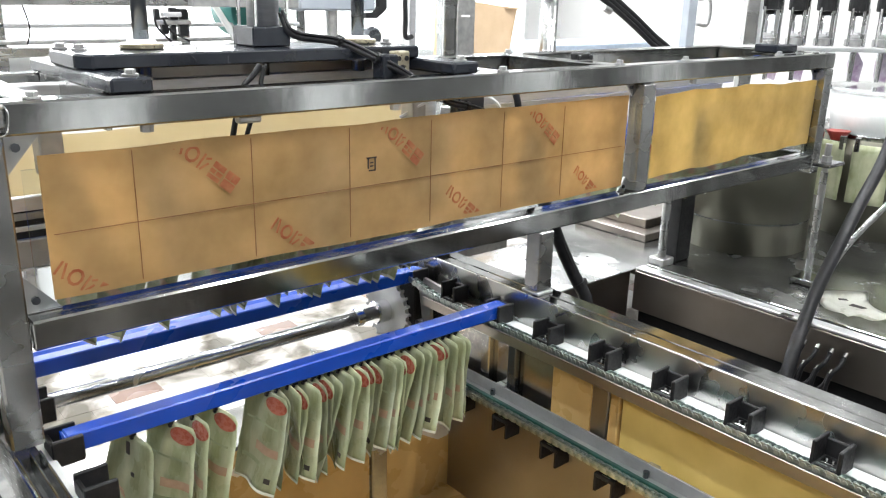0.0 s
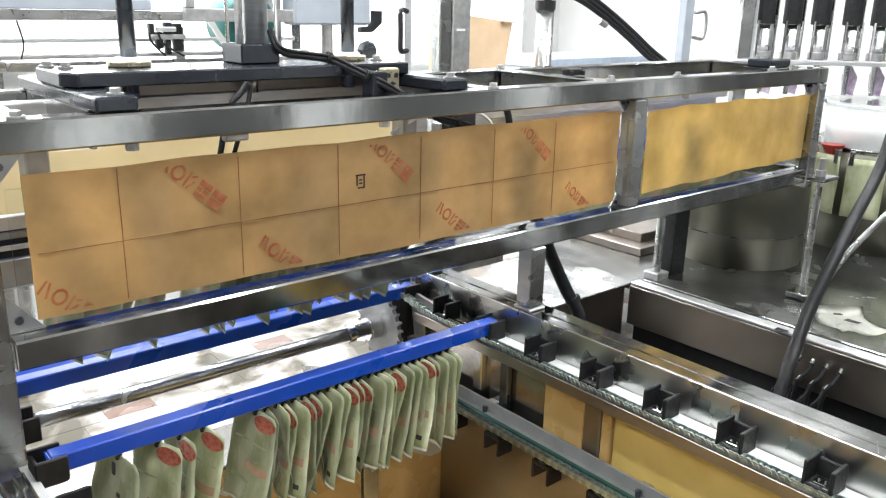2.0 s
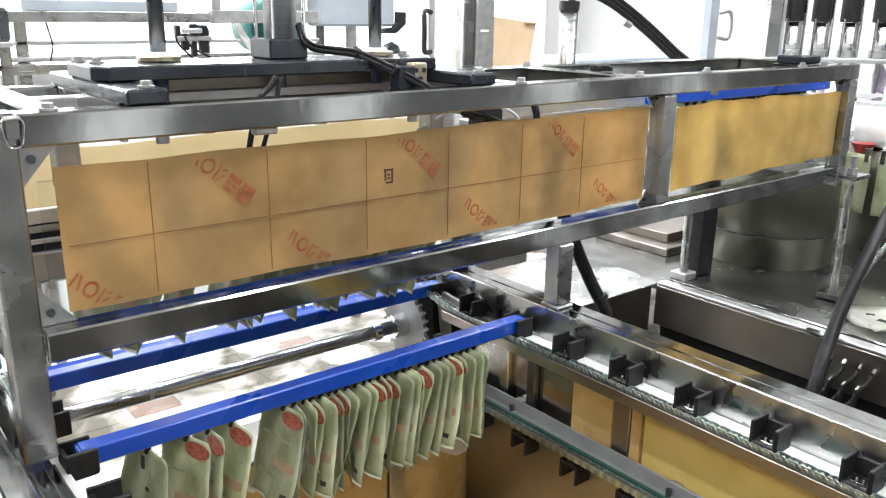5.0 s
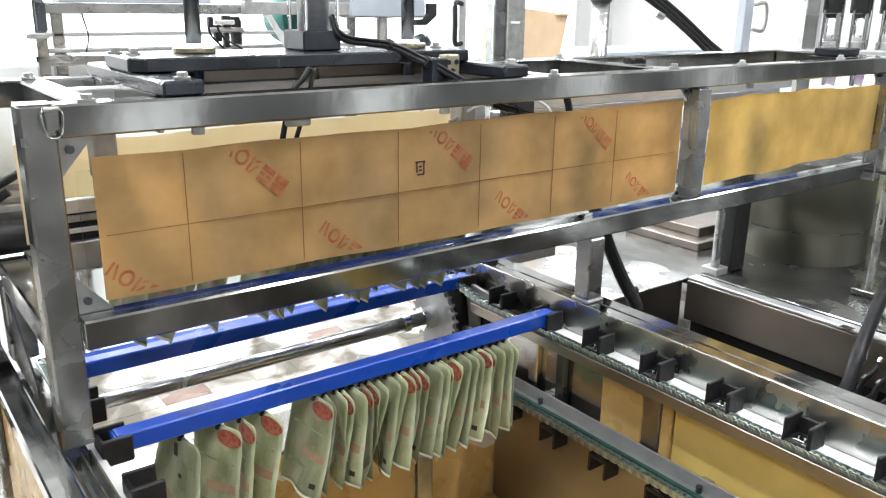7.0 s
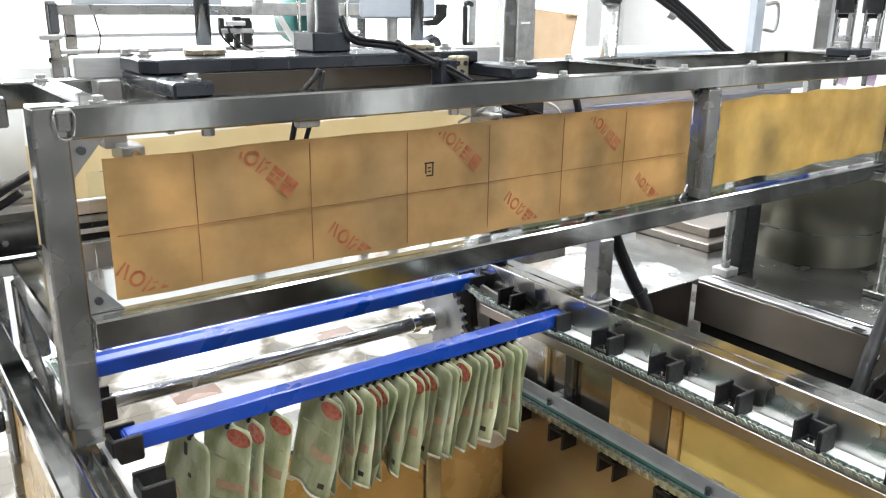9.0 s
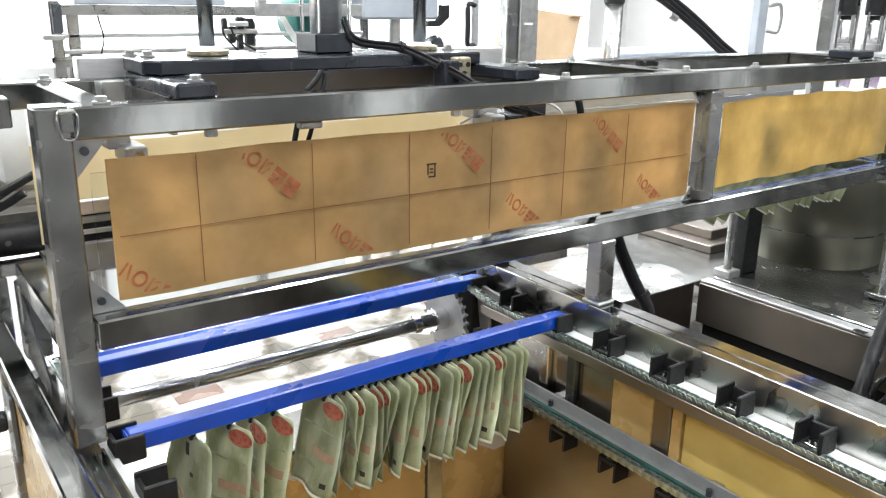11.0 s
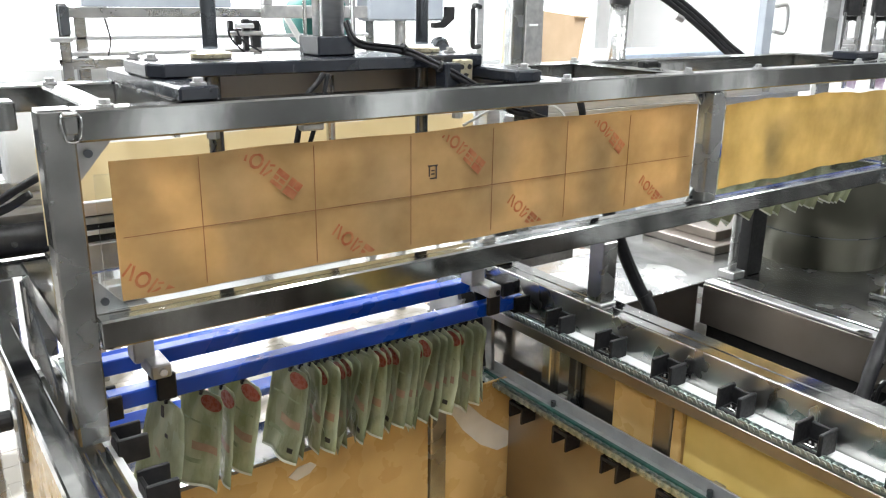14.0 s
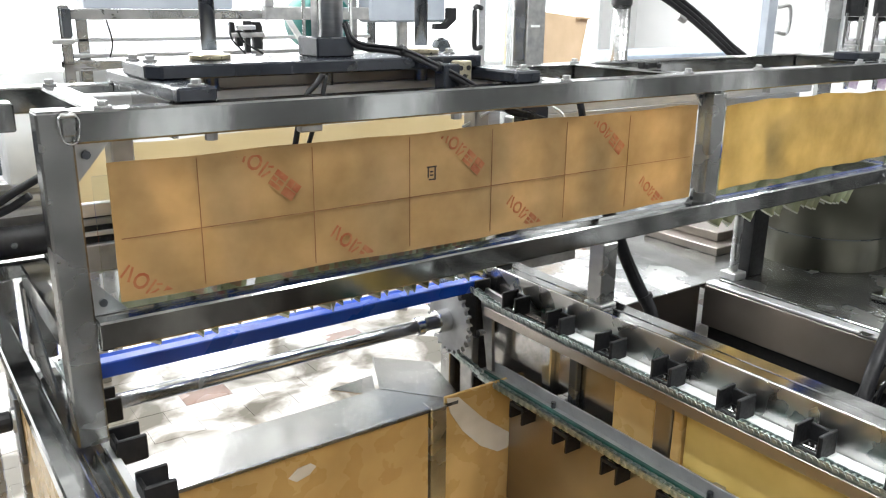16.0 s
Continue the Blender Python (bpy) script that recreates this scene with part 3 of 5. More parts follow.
part("sleeve", hose([(1.372, 0.152, ZL - 0.02), (1.4, 0.145, 1.05), (1.43, 0.13, 0.97), (1.462, 0.1, 0.88), (1.487, 0.072, 0.815), (1.49, 0.06, 0.76)], 0.018, 12, 6), RUBBER, cab, "thick black corrugated sleeve", True)
part("cable_tie", rod((1.475, 0.088, 0.856), (1.479, 0.083, 0.846), 0.022, seg=12), NYLON, cab)
small = empty("sensor_cable", "thin black sensor cables looped under the beam", "cable")
part("cable", hose([(0.514, 0.09, ZT + 0.03), (0.5, 0.09, ZT + 0.012), (0.478, 0.09, ZT - 0.01), (0.463, 0.09, ZT - 0.055), (0.452, 0.09, ZT - 0.1)], 0.0055, 8), RUBBER, small, smooth=True)
part("cable", hose([(0.525, 0.095, ZT + 0.028), (0.51, 0.09, ZT - 0.02), (0.495, 0.09, ZT - 0.06), (0.48, 0.09, ZT - 0.1)], 0.0045, 8), RUBBER, small, smooth=True)
part("sensor_clip", box(0.43, 0.475, 0.015, 0.035, ZT - 0.064, ZT - 0.0505, 0.003), DULL, small)
white = empty("white_cable", "thin white air line arched above the guard panel", "cable")
part("cable", hose([(1.0, 0.3, 1.33), (1.06, 0.22, 1.385), (1.13, 0.16, 1.392), (1.17, 0.13, 1.37), (1.175, 0.12, 1.33)], 0.0035, 7), WHITEP, white, smooth=True)
part("cable", hose([(1.16, 0.15, ZT - 0.01), (1.2, 0.12, ZT - 0.04), (1.21, 0.1, ZT - 0.1), (1.19, 0.1, ZT - 0.14)], 0.009, 7), RUBBER, white, "black hose", True)
catch = empty("black_catch", "small black plastic catch on the cross member", "catch")
part("body", box(1.487, 1.548, 0.165, 0.19, ZT + 0.001, ZT + 0.02, 0.004), NYLON, catch)
part("lug", box(1.49, 1.5, 0.155, 0.1645, ZT + 0.001, ZT + 0.014, 0.002), NYLON, catch)
part("lug", box(1.535, 1.545, 0.155, 0.1645, ZT + 0.001, ZT + 0.014, 0.002), NYLON, catch)
blk = empty("black_plate", "black bolted plate bridging the frame's far end", "plate")
part("plate", box(2.37, 2.50, 0.075, 0.16, ZT + 0.001, ZT + 0.026, 0.004), BLACK, blk)
for x in (2.40, 2.44):
    hexbolt(blk, x, 0.14, ZT + 0.0265)
part("bridge", box(2.37, 2.50, 0.052, 0.17, ZT - 0.012, ZT + 0.0005, 0.002), STEEL_X, blk)
# linear rails behind the front beam, seen above the papers
railset = empty("linear_rail", "bright aluminium linear rail along the inside of the frame", "rail")
part("rail", box(1.22, 2.56, 0.33, 0.37, 1.335, 1.365, 0.003), ALU, railset)
part("rail", box(1.22, 2.56, 0.372, 0.41, 1.30, 1.33, 0.003), ALU, railset)
part("carriage", box(1.185, 1.275, 0.29, 0.328, 1.30, 1.40, 0.003), BLACK, railset)
part("rail_post", box(1.17, 1.215, W - 0.052, W - 0.01, 1.12, 1.405, 0.003), ALU, railset)

# ---- conveyor base below ----
base = empty("conveyor_machine", "stainless conveyor machine with paper-lined inner walls", "conveyor")
part("outer_rail", box(1.2055, 1.285, -2.9, 0.62, 0.872, 0.8875, 0.002), STEEL_Y, base)
for x, w in ((1.2055, 0.033), (1.242, 0.043)):
    part("rail_strip", box(x, x + w, -2.9, 0.62, 0.888, 0.9, 0.002), STEEL_Y, base)
part("upper_wall", box(1.199, 1.2045, -2.9, 0.62, 0.8125, 0.9, 0.001), BRIGHT, base)
part("side_wall", box(1.209, 1.214, -2.9, 0.62, 0.2, 0.8715, 0.001), SOFT, base)
for y0, y1 in ((-1.7, -0.295), (-0.205, -0.077)):
    part("paper_lining", box(1.2, 1.2085, y0, y1, 0.3, 0.79, 0.002), PAPER_Y if y0 < -1 else PAPER_IN, base, "amber paper-lined inner wall panel")
for y, w, m in ((-0.293, 0.028, PAPER_IN), (-0.262, 0.05, FACE), (0.145, 0.033, STEEL_Z), (0.045, 0.03, DARKROD)):
    part("upright", box(1.19, 1.2085, y, y + w, 0.25, 0.79, 0.003), m, base)
part("inner_plate", box(1.114, 1.118, -2.9, 0.34, 0.792, 0.819, 0.001), FACE, base)
part("guide_strip", box(1.164, 1.198, -2.9, 0.12, 0.812, 0.8185, 0.002), WHITEP, base, "white wear strip beside the chain")
part("guide_bar", box(1.1185, 1.1635, -2.9, 0.3, 0.803, 0.811, 0.001), GREEN, base, "green plastic chain guide")
part("guide_bracket", box(1.1185, 1.2, -2.9, 0.3, 0.792, 0.802, 0.001), STEEL_Y, base)
# lower return guide
part("return_angle", box(1.175, 1.181, -2.9, 0.40, 0.586, 0.628, 0.001), SHELF, base)
part("return_shelf", box(1.158, 1.1745, -2.9, 0.40, 0.59, 0.598, 0.001), SHELF, base)
part("return_guide", box(1.147, 1.1575, -2.9, 0.38, 0.572, 0.600, 0.001), GREEN, base)
for y in (0.1, -0.4, -0.9):
    part("return_bolt", rod((1.166, y, 0.5985), (1.166, y, 0.614), 0.007, seg=8), DARKROD, base)
    part("return_bracket", box(1.1815, 1.208, y - 0.015, y + 0.015, 0.59, 0.62, 0.002), DULL, base)
# left side
part("outer_rail", box(-0.02, 0.042, -2.9, 0.62, 0.872, 0.884, 0.002), STEEL_Y, base)
for x in (-0.018, 0.002, 0.022, 0.036):
    part("rail_lip", box(x, x + 0.004, -2.9, -0.005, 0.8845, 0.9, 0.001), STEEL_Y, base)
part("side_wall", box(-0.02, -0.012, -2.9, 0.3, 0.2, 0.8715, 0.001), SHEET, base)
part("guide_strip", box(0.044, 0.075, -2.9, 0.3, 0.826, 0.838, 0.002), WHITEP, base)
part("guide_bracket", box(-0.0115, 0.08, -2.9, 0.34, 0.797, 0.822, 0.001), STEEL_Y, base)
part("return_guide", box(0.06, 0.12, -2.9, 0.34, 0.62, 0.64, 0.001), STEEL_Y, base)
# inner end wall with paper, post and sloping steel ledge
part("end_panel", box(0.1, 0.905, 0.302, 0.312, 0.2, 0.572, 0.002), PAPER_IN, base, "amber paper-lined end panel")
part("end_post", box(0.907, 0.957, 0.29, 0.34, 0.2, 0.585, 0.003), STEEL_Z, base)
part("end_panel", box(0.959, 1.2085, 0.302, 0.312, 0.2, 0.60, 0.002), PAPER_IN, base, "amber paper-lined end panel with a torn corner")
part("lower_wall", box(1.183, 1.1885, -2.0, 0.2965, 0.2115, 0.574, 0.001), FACE, base)
part("torn_patch", prism([(0.962, 0.597), (1.003, 0.59), (1.09, 0.5), (1.196, 0.418), (1.198, 0.395), (1.18, 0.378), (1.145, 0.376), (1.082, 0.415), (1.02, 0.48), (0.975, 0.55)], "y", 0.2985, 0.3015), BARE, base, "bare steel where the paper is torn")
part("scuff", prism([(0.495, 0.516), (0.52, 0.535), (0.555, 0.538), (0.57, 0.525), (0.55, 0.508), (0.515, 0.5)], "y", 0.3, 0.3018), BARE, base, "pale scuff on the paper")
part("ledge_edge", box(0.1, 1.0, 0.297, 0.3015, 0.573, 0.583, 0.001), DARKROD, base)
part("ledge", prism([(0.1, 0.3), (0.998, 0.3), (0.854, 0.477), (0.1, 0.477)], "z", 0.5805, 0.5835), SHEET, base, "polished steel ledge cut off aslant")
part("ledge_fold", prism([(0.9985, 0.3), (1.003, 0.302), (0.859, 0.4785), (0.8545, 0.477)], "z", 0.5795, 0.585), CHROME, base)
part("ledge_corner", prism([(1.004, 0.303), (1.03, 0.33), (1.085, 0.56), (0.955, 0.69), (0.86, 0.48)], "z", 0.572, 0.575), SOFT, base, "dull bent sheet at the end of the ledge")
part("ledge_corner", prism([(0.757, 0.585), (0.905, 0.602), (0.852, 0.49), (0.84, 0.49)], "z", 0.560, 0.563), SOFT, base)
part("tray_floor", box(-0.01, 1.2, -0.9, 0.3, 0.2, 0.21, 0), PAPER_IN, base, "paper-covered tray floor")
# unseen stretch, added dark so that the bottom beam mirrors dark
part("tray_floor", box(-0.01, 1.2, -2.9, -0.902, 0.2, 0.21, 0), FACE, base)
for x, y in ((-0.01, -2.85), (1.15, -2.85), (-0.01, -1.2), (1.15, -1.2), (-0.01, 0.55), (1.15, 0.55)):
    part("base_leg", box(x, x + 0.05, y, y + 0.05, 0.0, 0.2 if y < 0 else 0.86, 0.003), STEEL_Z, base)
# outer paper on the left flank with a knob screw
flank = thing("side_cover", box(-0.05, -0.042, -1.0, 0.29, 0.15, 0.93, 0.002), PAPER_IN, "paper-covered steel side cover of the conveyor", "cover")
part("cover_rail", box(-0.06, -0.02, -1.0, 1.1, 0.932, 0.962, 0.003), STEEL_Y, flank)
knob = part("knob_screw", rod((-0.066, 0.3, 0.845), (-0.092, 0.3, 0.845), 0.02, seg=14, bevel=0.003), NYLON, flank, "black knob screw")
part("washer", rod((-0.06, 0.3, 0.845), (-0.0655, 0.3, 0.845), 0.026, seg=16), DULL, knob)
part("bracket", box(-0.06, -0.0505, 0.27, 0.33, 0.76, 0.9, 0.002), DARKROD, flank)
# shaft, sprockets
SY, SZ, SR, PITCH = 0.49, 0.735, 0.115, 0.174
axle = empty("drive_shaft", "steel drive shaft with toothed chain sprockets", "drive shaft", at=(0, SY, SZ))


def sprocket(x):
    n = 26
    pts = []
    for i in range(n):
        for k, r in ((0.0, 0.093), (0.28, 0.093), (0.42, 0.105), (0.62, 0.105), (0.78, 0.093)):
            a = 2 * math.pi * (i + k) / n
            pts.append((r * math.cos(a), r * math.sin(a)))
    bm = bmesh.new()
    ring = [(bm.verts.new((x, u, v)), bm.verts.new((x + 0.012, u, v))) for u, v in pts]
    lo, hi = bm.verts.new((x, 0, 0)), bm.verts.new((x + 0.012, 0, 0))
    for i, (a, b) in enumerate(ring):
        c, d = ring[(i + 1) % len(ring)]
        bm.faces.new((a, c, d, b))
        bm.faces.new((a, lo, c))
        bm.faces.new((b, d, hi))
    bmesh.ops.recalc_face_normals(bm, faces=bm.faces[:])
    return bm


part("shaft", rod((0.05, 0, 0), (1.19, 0, 0), 0.0195, seg=24), SHAFTM, axle, "", True)
part("key", box(0.6, 1.0, -0.003, 0.003, 0.0185, 0.0205, 0), DULL, axle)
for x in (0.085, 1.098):
    sp = part("sprocket", sprocket(x), SHELF, axle, "steel toothed sprocket")
    part("hub", rod((x - 0.045, 0, 0), (x - 0.0005, 0, 0), 0.034, seg=24, bevel=0.003), CHROME, sp, smooth=False)
part("set_collar", rod((0.985, 0, 0), (1.01, 0, 0), 0.026, seg=20, bevel=0.002), CHROME, axle)
part("collar_lever", box(0.95, 1.03, 0.028, 0.034, -0.006, 0.006, 0.001), DULL, axle)
for x in (0.0, 1.165):
    be = thing("shaft_bearing", box(x, x + 0.03, SY - 0.05, SY + 0.05, SZ - 0.06, SZ + 0.09, 0.004), NYLON, "black bearing block holding the drive shaft", "bearing", "shaft bearings")
    part("bearing_support", box(x + 0.002, x + 0.028, SY - 0.03, SY + 0.03, 0.0, SZ - 0.0605, 0.003), DULL, be)
# chain support arm beside the sprocket
arm = thing("chain_arm", prism([(0.30, 0.835), (0.40, 0.845), (0.42, 0.80), (0.385, 0.6), (0.36, 0.6), (0.37, 0.79), (0.3, 0.80)], "x", 1.165, 1.175), DULL, "dark steel arm carrying the chain guide", "bracket")
part("stud", rod((1.13, 0.385, 0.72), (1.15, 0.385, 0.72), 0.01, seg=8), CHROME, arm)


# ---- path of the chain ----
def on_chain(s):
    """Place (y, z) and turn about x on the chain loop; s grows away from the front along the top run, 0 above the shaft."""
    if s <= 0:
        return SY + s, SZ + SR, 0.0
    if s < math.pi * SR:
        a = s / SR
        return SY + SR * math.sin(a), SZ + SR * math.cos(a), -math.degrees(a)
    return SY - (s - math.pi * SR), SZ - SR - 0.084 * min(1.0, (s - math.pi * SR) / 0.14), -180.0


STEP = [(12.4, 0.0), (12.5, 0.05), (12.6, 0.13), (12.8, 0.35), (13.0, 0.6), (13.2, 0.83), (13.35, 0.96), (13.5, 1.0)]
SHIFT0 = -0.055


def on_links(s):
    """The same for the links, which lie lower than the holders and climb onto the sprocket's teeth."""
    y, z, a = on_chain(s)
    k = min(1.0, max(0.0, (s + 0.22) / 0.2)) if s < 0.3 else 1.0 - min(1.0, max(0.0, (s - math.pi * SR) / 0.12))
    back = 0.028 * min(1.0, max(0.0, (s - math.pi * SR) / 0.14))
    return y, z + back + 0.027 * math.cos(radians(a)) * k * k * (3 - 2 * k), a


def link_rows(s0, x):
    rows = []
    for t, k in [(0.0, 0.0), *STEP, (16.0, 1.0)]:
        y, z, a = on_links(s0 + PITCH * k)
        if 0 < s0 + PITCH * k < math.pi * SR:
            y += 0.027 * math.sin(radians(-a))
        rows.append((t, pose(x, y, z, a)))
    return rows


def chain_rows(s0, x=0.0):
    rows = []
    for t, k in [(0.0, 0.0), *STEP, (16.0, 1.0)]:
        y, z, a = on_chain(s0 + PITCH * k)
        rows.append((t, pose(x, y, z, a)))
    return rows


MOVES = []
chain = empty("conveyor_chain", "steel roller chain carrying black bar holders", "chain", "conveyor chains")
chain2 = empty("conveyor_chain", "steel roller chain with black bar holders beside the side cover", "chain", "conveyor chains")


def link_mesh(name):
    bm = bmesh.new()
    for x in (-0.0085, 0.0065):
        prism([(-0.014, -0.005), (-0.008, -0.0085), (0.008, -0.0085), (0.014, -0.005), (0.014, 0.005), (0.008, 0.0085), (-0.008, 0.0085), (-0.014, 0.005)], "x", x, x + 0.002, bm)
    for y in (-0.0127, 0.0):
        rod((-0.0105, y, 0), (0.0105, y, 0), 0.0052, seg=8, bm=bm)
    bmesh.ops.translate(bm, verts=bm.verts[:], vec=(0, 0, -0.027))
    return mesh_of(name, bm, CHAINM)


LINK = link_mesh("chain_link")
LP = PITCH / 7
for par, x, lo, hi in ((chain, 1.132, -68, 74), (chain2, 0.062, -14, 14)):
    for i in range(lo, hi):
        ob = part("chain_link", LINK, None, par)
        MOVES.append((ob, link_rows(SHIFT0 - 0.02 + i * LP, x)))


def holder_mesh(sign):
    """Open black holder block: floor, two cheeks and an end wall."""
    bm = box(-0.027, 0.027, -0.027, 0.027, -0.03, -0.0195, 0.0015)
    box(-0.027, 0.027, -0.031, -0.0222, -0.03, 0.02, 0.002, bm)
    box(-0.027, 0.027, 0.0188, 0.026, -0.03, 0.023, 0.0015, bm)
    box(0.023 * sign - 0.004, 0.023 * sign + 0.004, -0.028, 0.024, -0.03, 0.014, 0.0015, bm)
    return mesh_of("bar_holder", bm, NYLON)


def lug_mesh():
    bm = box(-0.022, 0.022, -0.012, 0.012, -0.031, -0.0265, 0.001)
    box(-0.014, 0.012, -0.013, 0.013, -0.0193, -0.0172, 0.0005, bm)
    for y in (-0.006, 0.006):
        rod((0, y, -0.0171), (0, y, -0.0135), 0.004, seg=8, bm=bm)
    return mesh_of("lug", bm, CHROME)


HOLD_R, HOLD_L, LUG = holder_mesh(1), holder_mesh(-1), lug_mesh()
for par, me, x, lo, hi in ((chain, HOLD_R, 1.16, -9, 10), (chain2, HOLD_L, 0.096, -9, 4)):
    for i in range(lo, hi):
        ob = part("bar_holder", me, None, par, "black nylon bar holder")
        part("lug", LUG, None, ob)
        MOVES.append((ob, chain_rows(SHIFT0 + i * PITCH, x)))

# ---- blue carrier bars ----
BAR_X, BAR_L, BAR_H = 0.098, 1.072, 0.036


def carrier_bar(label, clips=()):
    bar = empty("carrier_bar", label, "carrier bar", "carrier bars")
    part("tube", box(BAR_X, BAR_X + BAR_L, -BAR_H / 2, BAR_H / 2, -BAR_H / 2, BAR_H / 2, 0.003), BLUE, bar)
    for x in (BAR_X, BAR_X + BAR_L):
        s = 1 if x > 0.5 else -1
        part("end_cap", box(min(x, x + s * 0.004), max(x, x + s * 0.004), -0.0165, 0.0165, -0.0165, 0.0165, 0.0015), BLUE, bar)
    for x in clips:
        part("clip", CLIP, None, bar, "black spring clip").location = (x, 0, -BAR_H / 2)
    return bar


def clip_mesh():
    bm = box(-0.005, 0.005, -0.007, 0.007, -0.012, -0.0005, 0.0015)
    box(-0.006, 0.006, -0.004, 0.004, -0.018, -0.012, 0.001, bm)
    return mesh_of("clip", bm, NYLON)


CLIP = clip_mesh()


def pouch_bm(seed):
    """A flat filled pouch hanging from its top edge, mouth up, bellied and a little twisted."""
    rnd = random.Random(seed)
    w, h, nu, nv = 0.118, rnd.uniform(0.214, 0.232), 10, 18
    twist, lean, curl = rnd.uniform(-0.55, 0.55), rnd.uniform(-0.05, 0.05), rnd.uniform(-0.03, 0.03)
    ph = rnd.uniform(0, 6.3)
    bm = bmesh.new()
    grid = [[], []]
    for s in (0, 1):
        for j in range(nv + 1):
            v = j / nv
            row = []
            for i in range(nu + 1):
                u = i / nu - 0.5
                half = w / 2 * (0.88 + 0.12 * min(1, v / 0.045))
                y = 2 * u * half
                belly = 0.0034 * (1 - (2 * u) ** 4) * math.sin(math.pi * min(1, 0.08 + v * 1.0)) ** 0.6 * (1 if s else -1)
                bend = curl * v * v + lean * v * 0.35 + 0.004 * math.sin(5 * v + ph + 3 * u) * v + twist * y * v * 0.55
                bend += 0.0065 * math.sin(8 * u + 2 * ph) * v + 0.0007 * math.sin(23 * v + 5 * u + ph)
                flare = 0.012 * max(0, v - 0.8) / 0.2 * (1 - abs(2 * u)) * (1 if s else -1)
                row.append(bm.verts.new((belly + bend + flare, y, -h * v - 0.012 * abs(2 * u) * max(0, v - 0.8) / 0.2)))
            grid[s].append(row)
    for s in (0, 1):
        for j in range(nv):
            for i in range(nu):
                q = (grid[s][j][i], grid[s][j][i + 1], grid[s][j + 1][i + 1], grid[s][j + 1][i])
                bm.faces.new(q if s else q[::-1])
    for j in range(nv):
        for i in (0, nu):
            bm.faces.new((grid[0][j][i], grid[1][j][i], grid[1][j + 1][i], grid[0][j + 1][i]))
    for i in range(nu):
        for j in (0, nv):
            bm.faces.new((grid[0][j][i], grid[0][j][i + 1], grid[1][j][i + 1], grid[1][j][i]))
    bmesh.ops.recalc_face_normals(bm, faces=bm.faces[:])
    surf = [[v.co.copy() for v in row] for row in grid[0]]
    return bm, surf


def patch(surf, test):
    """Thin print layer lying on the pouch's face where test(u, v) holds; finely resampled."""
    nu, nv = len(surf[0]) - 1, len(surf) - 1

    def at(u, v):
        fu, fv = u * nu, v * nv
        i, j = min(int(fu), nu - 1), min(int(fv), nv - 1)
        a, b = fu - i, fv - j
        p = surf[j][i] * (1 - a) * (1 - b) + surf[j][i + 1] * a * (1 - b) + surf[j + 1][i] * (1 - a) * b + surf[j + 1][i + 1] * a * b
        return p + Vector((-0.0012, 0, 0))

    bm = bmesh.new()
    n, m, cache = 26, 44, {}
    for i in range(n):
        for j in range(m):
            if test((i + 0.5) / n, (j + 0.5) / m):
                quad = []
                for a, b in ((i, j), (i, j + 1), (i + 1, j + 1), (i + 1, j)):
                    if (a, b) not in cache:
                        cache[a, b] = bm.verts.new(at(a / n, b / m))
                    quad.append(cache[a, b])
                bm.faces.new(quad)
    return bm


def oval(surf, cu, cv, ru, rv):
    """An oval print with a smooth outline, lying on the pouch's face."""
    nu, nv = len(surf[0]) - 1, len(surf) - 1

    def at(u, v):
        fu, fv = min(max(u, 0.01), 0.99) * nu, min(max(v, 0.005), 0.99) * nv
        i, j = min(int(fu), nu - 1), min(int(fv), nv - 1)
        a, b = fu - i, fv - j
        p = surf[j][i] * (1 - a) * (1 - b) + surf[j][i + 1] * a * (1 - b) + surf[j + 1][i] * (1 - a) * b + surf[j + 1][i + 1] * a * b
        return p + Vector((-0.0014, 0, 0))

    bm = bmesh.new()
    rings = [[bm.verts.new(at(cu + r * ru * math.cos(k * math.pi / 14), cv + r * rv * math.sin(k * math.pi / 14))) for k in range(28)] for r in (0.35, 0.7, 1.0)]
    for p, q in zip(rings, rings[1:]):
        for k in range(28):
            bm.faces.new((p[k], p[(k + 1) % 28], q[(k + 1) % 28], q[k]))
    bm.faces.new(rings[0])
    bmesh.ops.recalc_face_normals(bm, faces=bm.faces[:])
    return bm


VARIANTS = []
for seed in range(12):
    bm, surf = pouch_bm(seed + 1)
    VARIANTS.append((
        mesh_of("film", bm, POUCH, True),
        mesh_of("red_window", oval(surf, 0.25, 0.105, 0.235, 0.085), POUCH_R, True),
        [mesh_of("print_line", patch(surf, lambda u, v, a=a, b=b, c=c: c < u < 0.9 and a < v < b), POUCH_B, True) for a, b, c in ((0.34, 0.37, 0.1), (0.40, 0.42, 0.1), (0.45, 0.465, 0.1), (0.49, 0.51, 0.3), (0.76, 0.80, 0.4))],
        mesh_of("foil_seal", patch(surf, lambda u, v: v > 0.975), POUCH_W, True),
        mesh_of("pink_block", patch(surf, lambda u, v: 0.08 < u < 0.62 and 0.56 < v < 0.66), POUCH_P, True),
        mesh_of("code_block", patch(surf, lambda u, v: 0.1 < u < 0.24 and 0.86 < v < 0.91), INK, True)))

rng = random.Random(11)
HANG = [0.216, 0.290, 0.334, 0.382] + [0.497 + k * 0.0218 + rng.uniform(-0.005, 0.005) for k in range(25)]


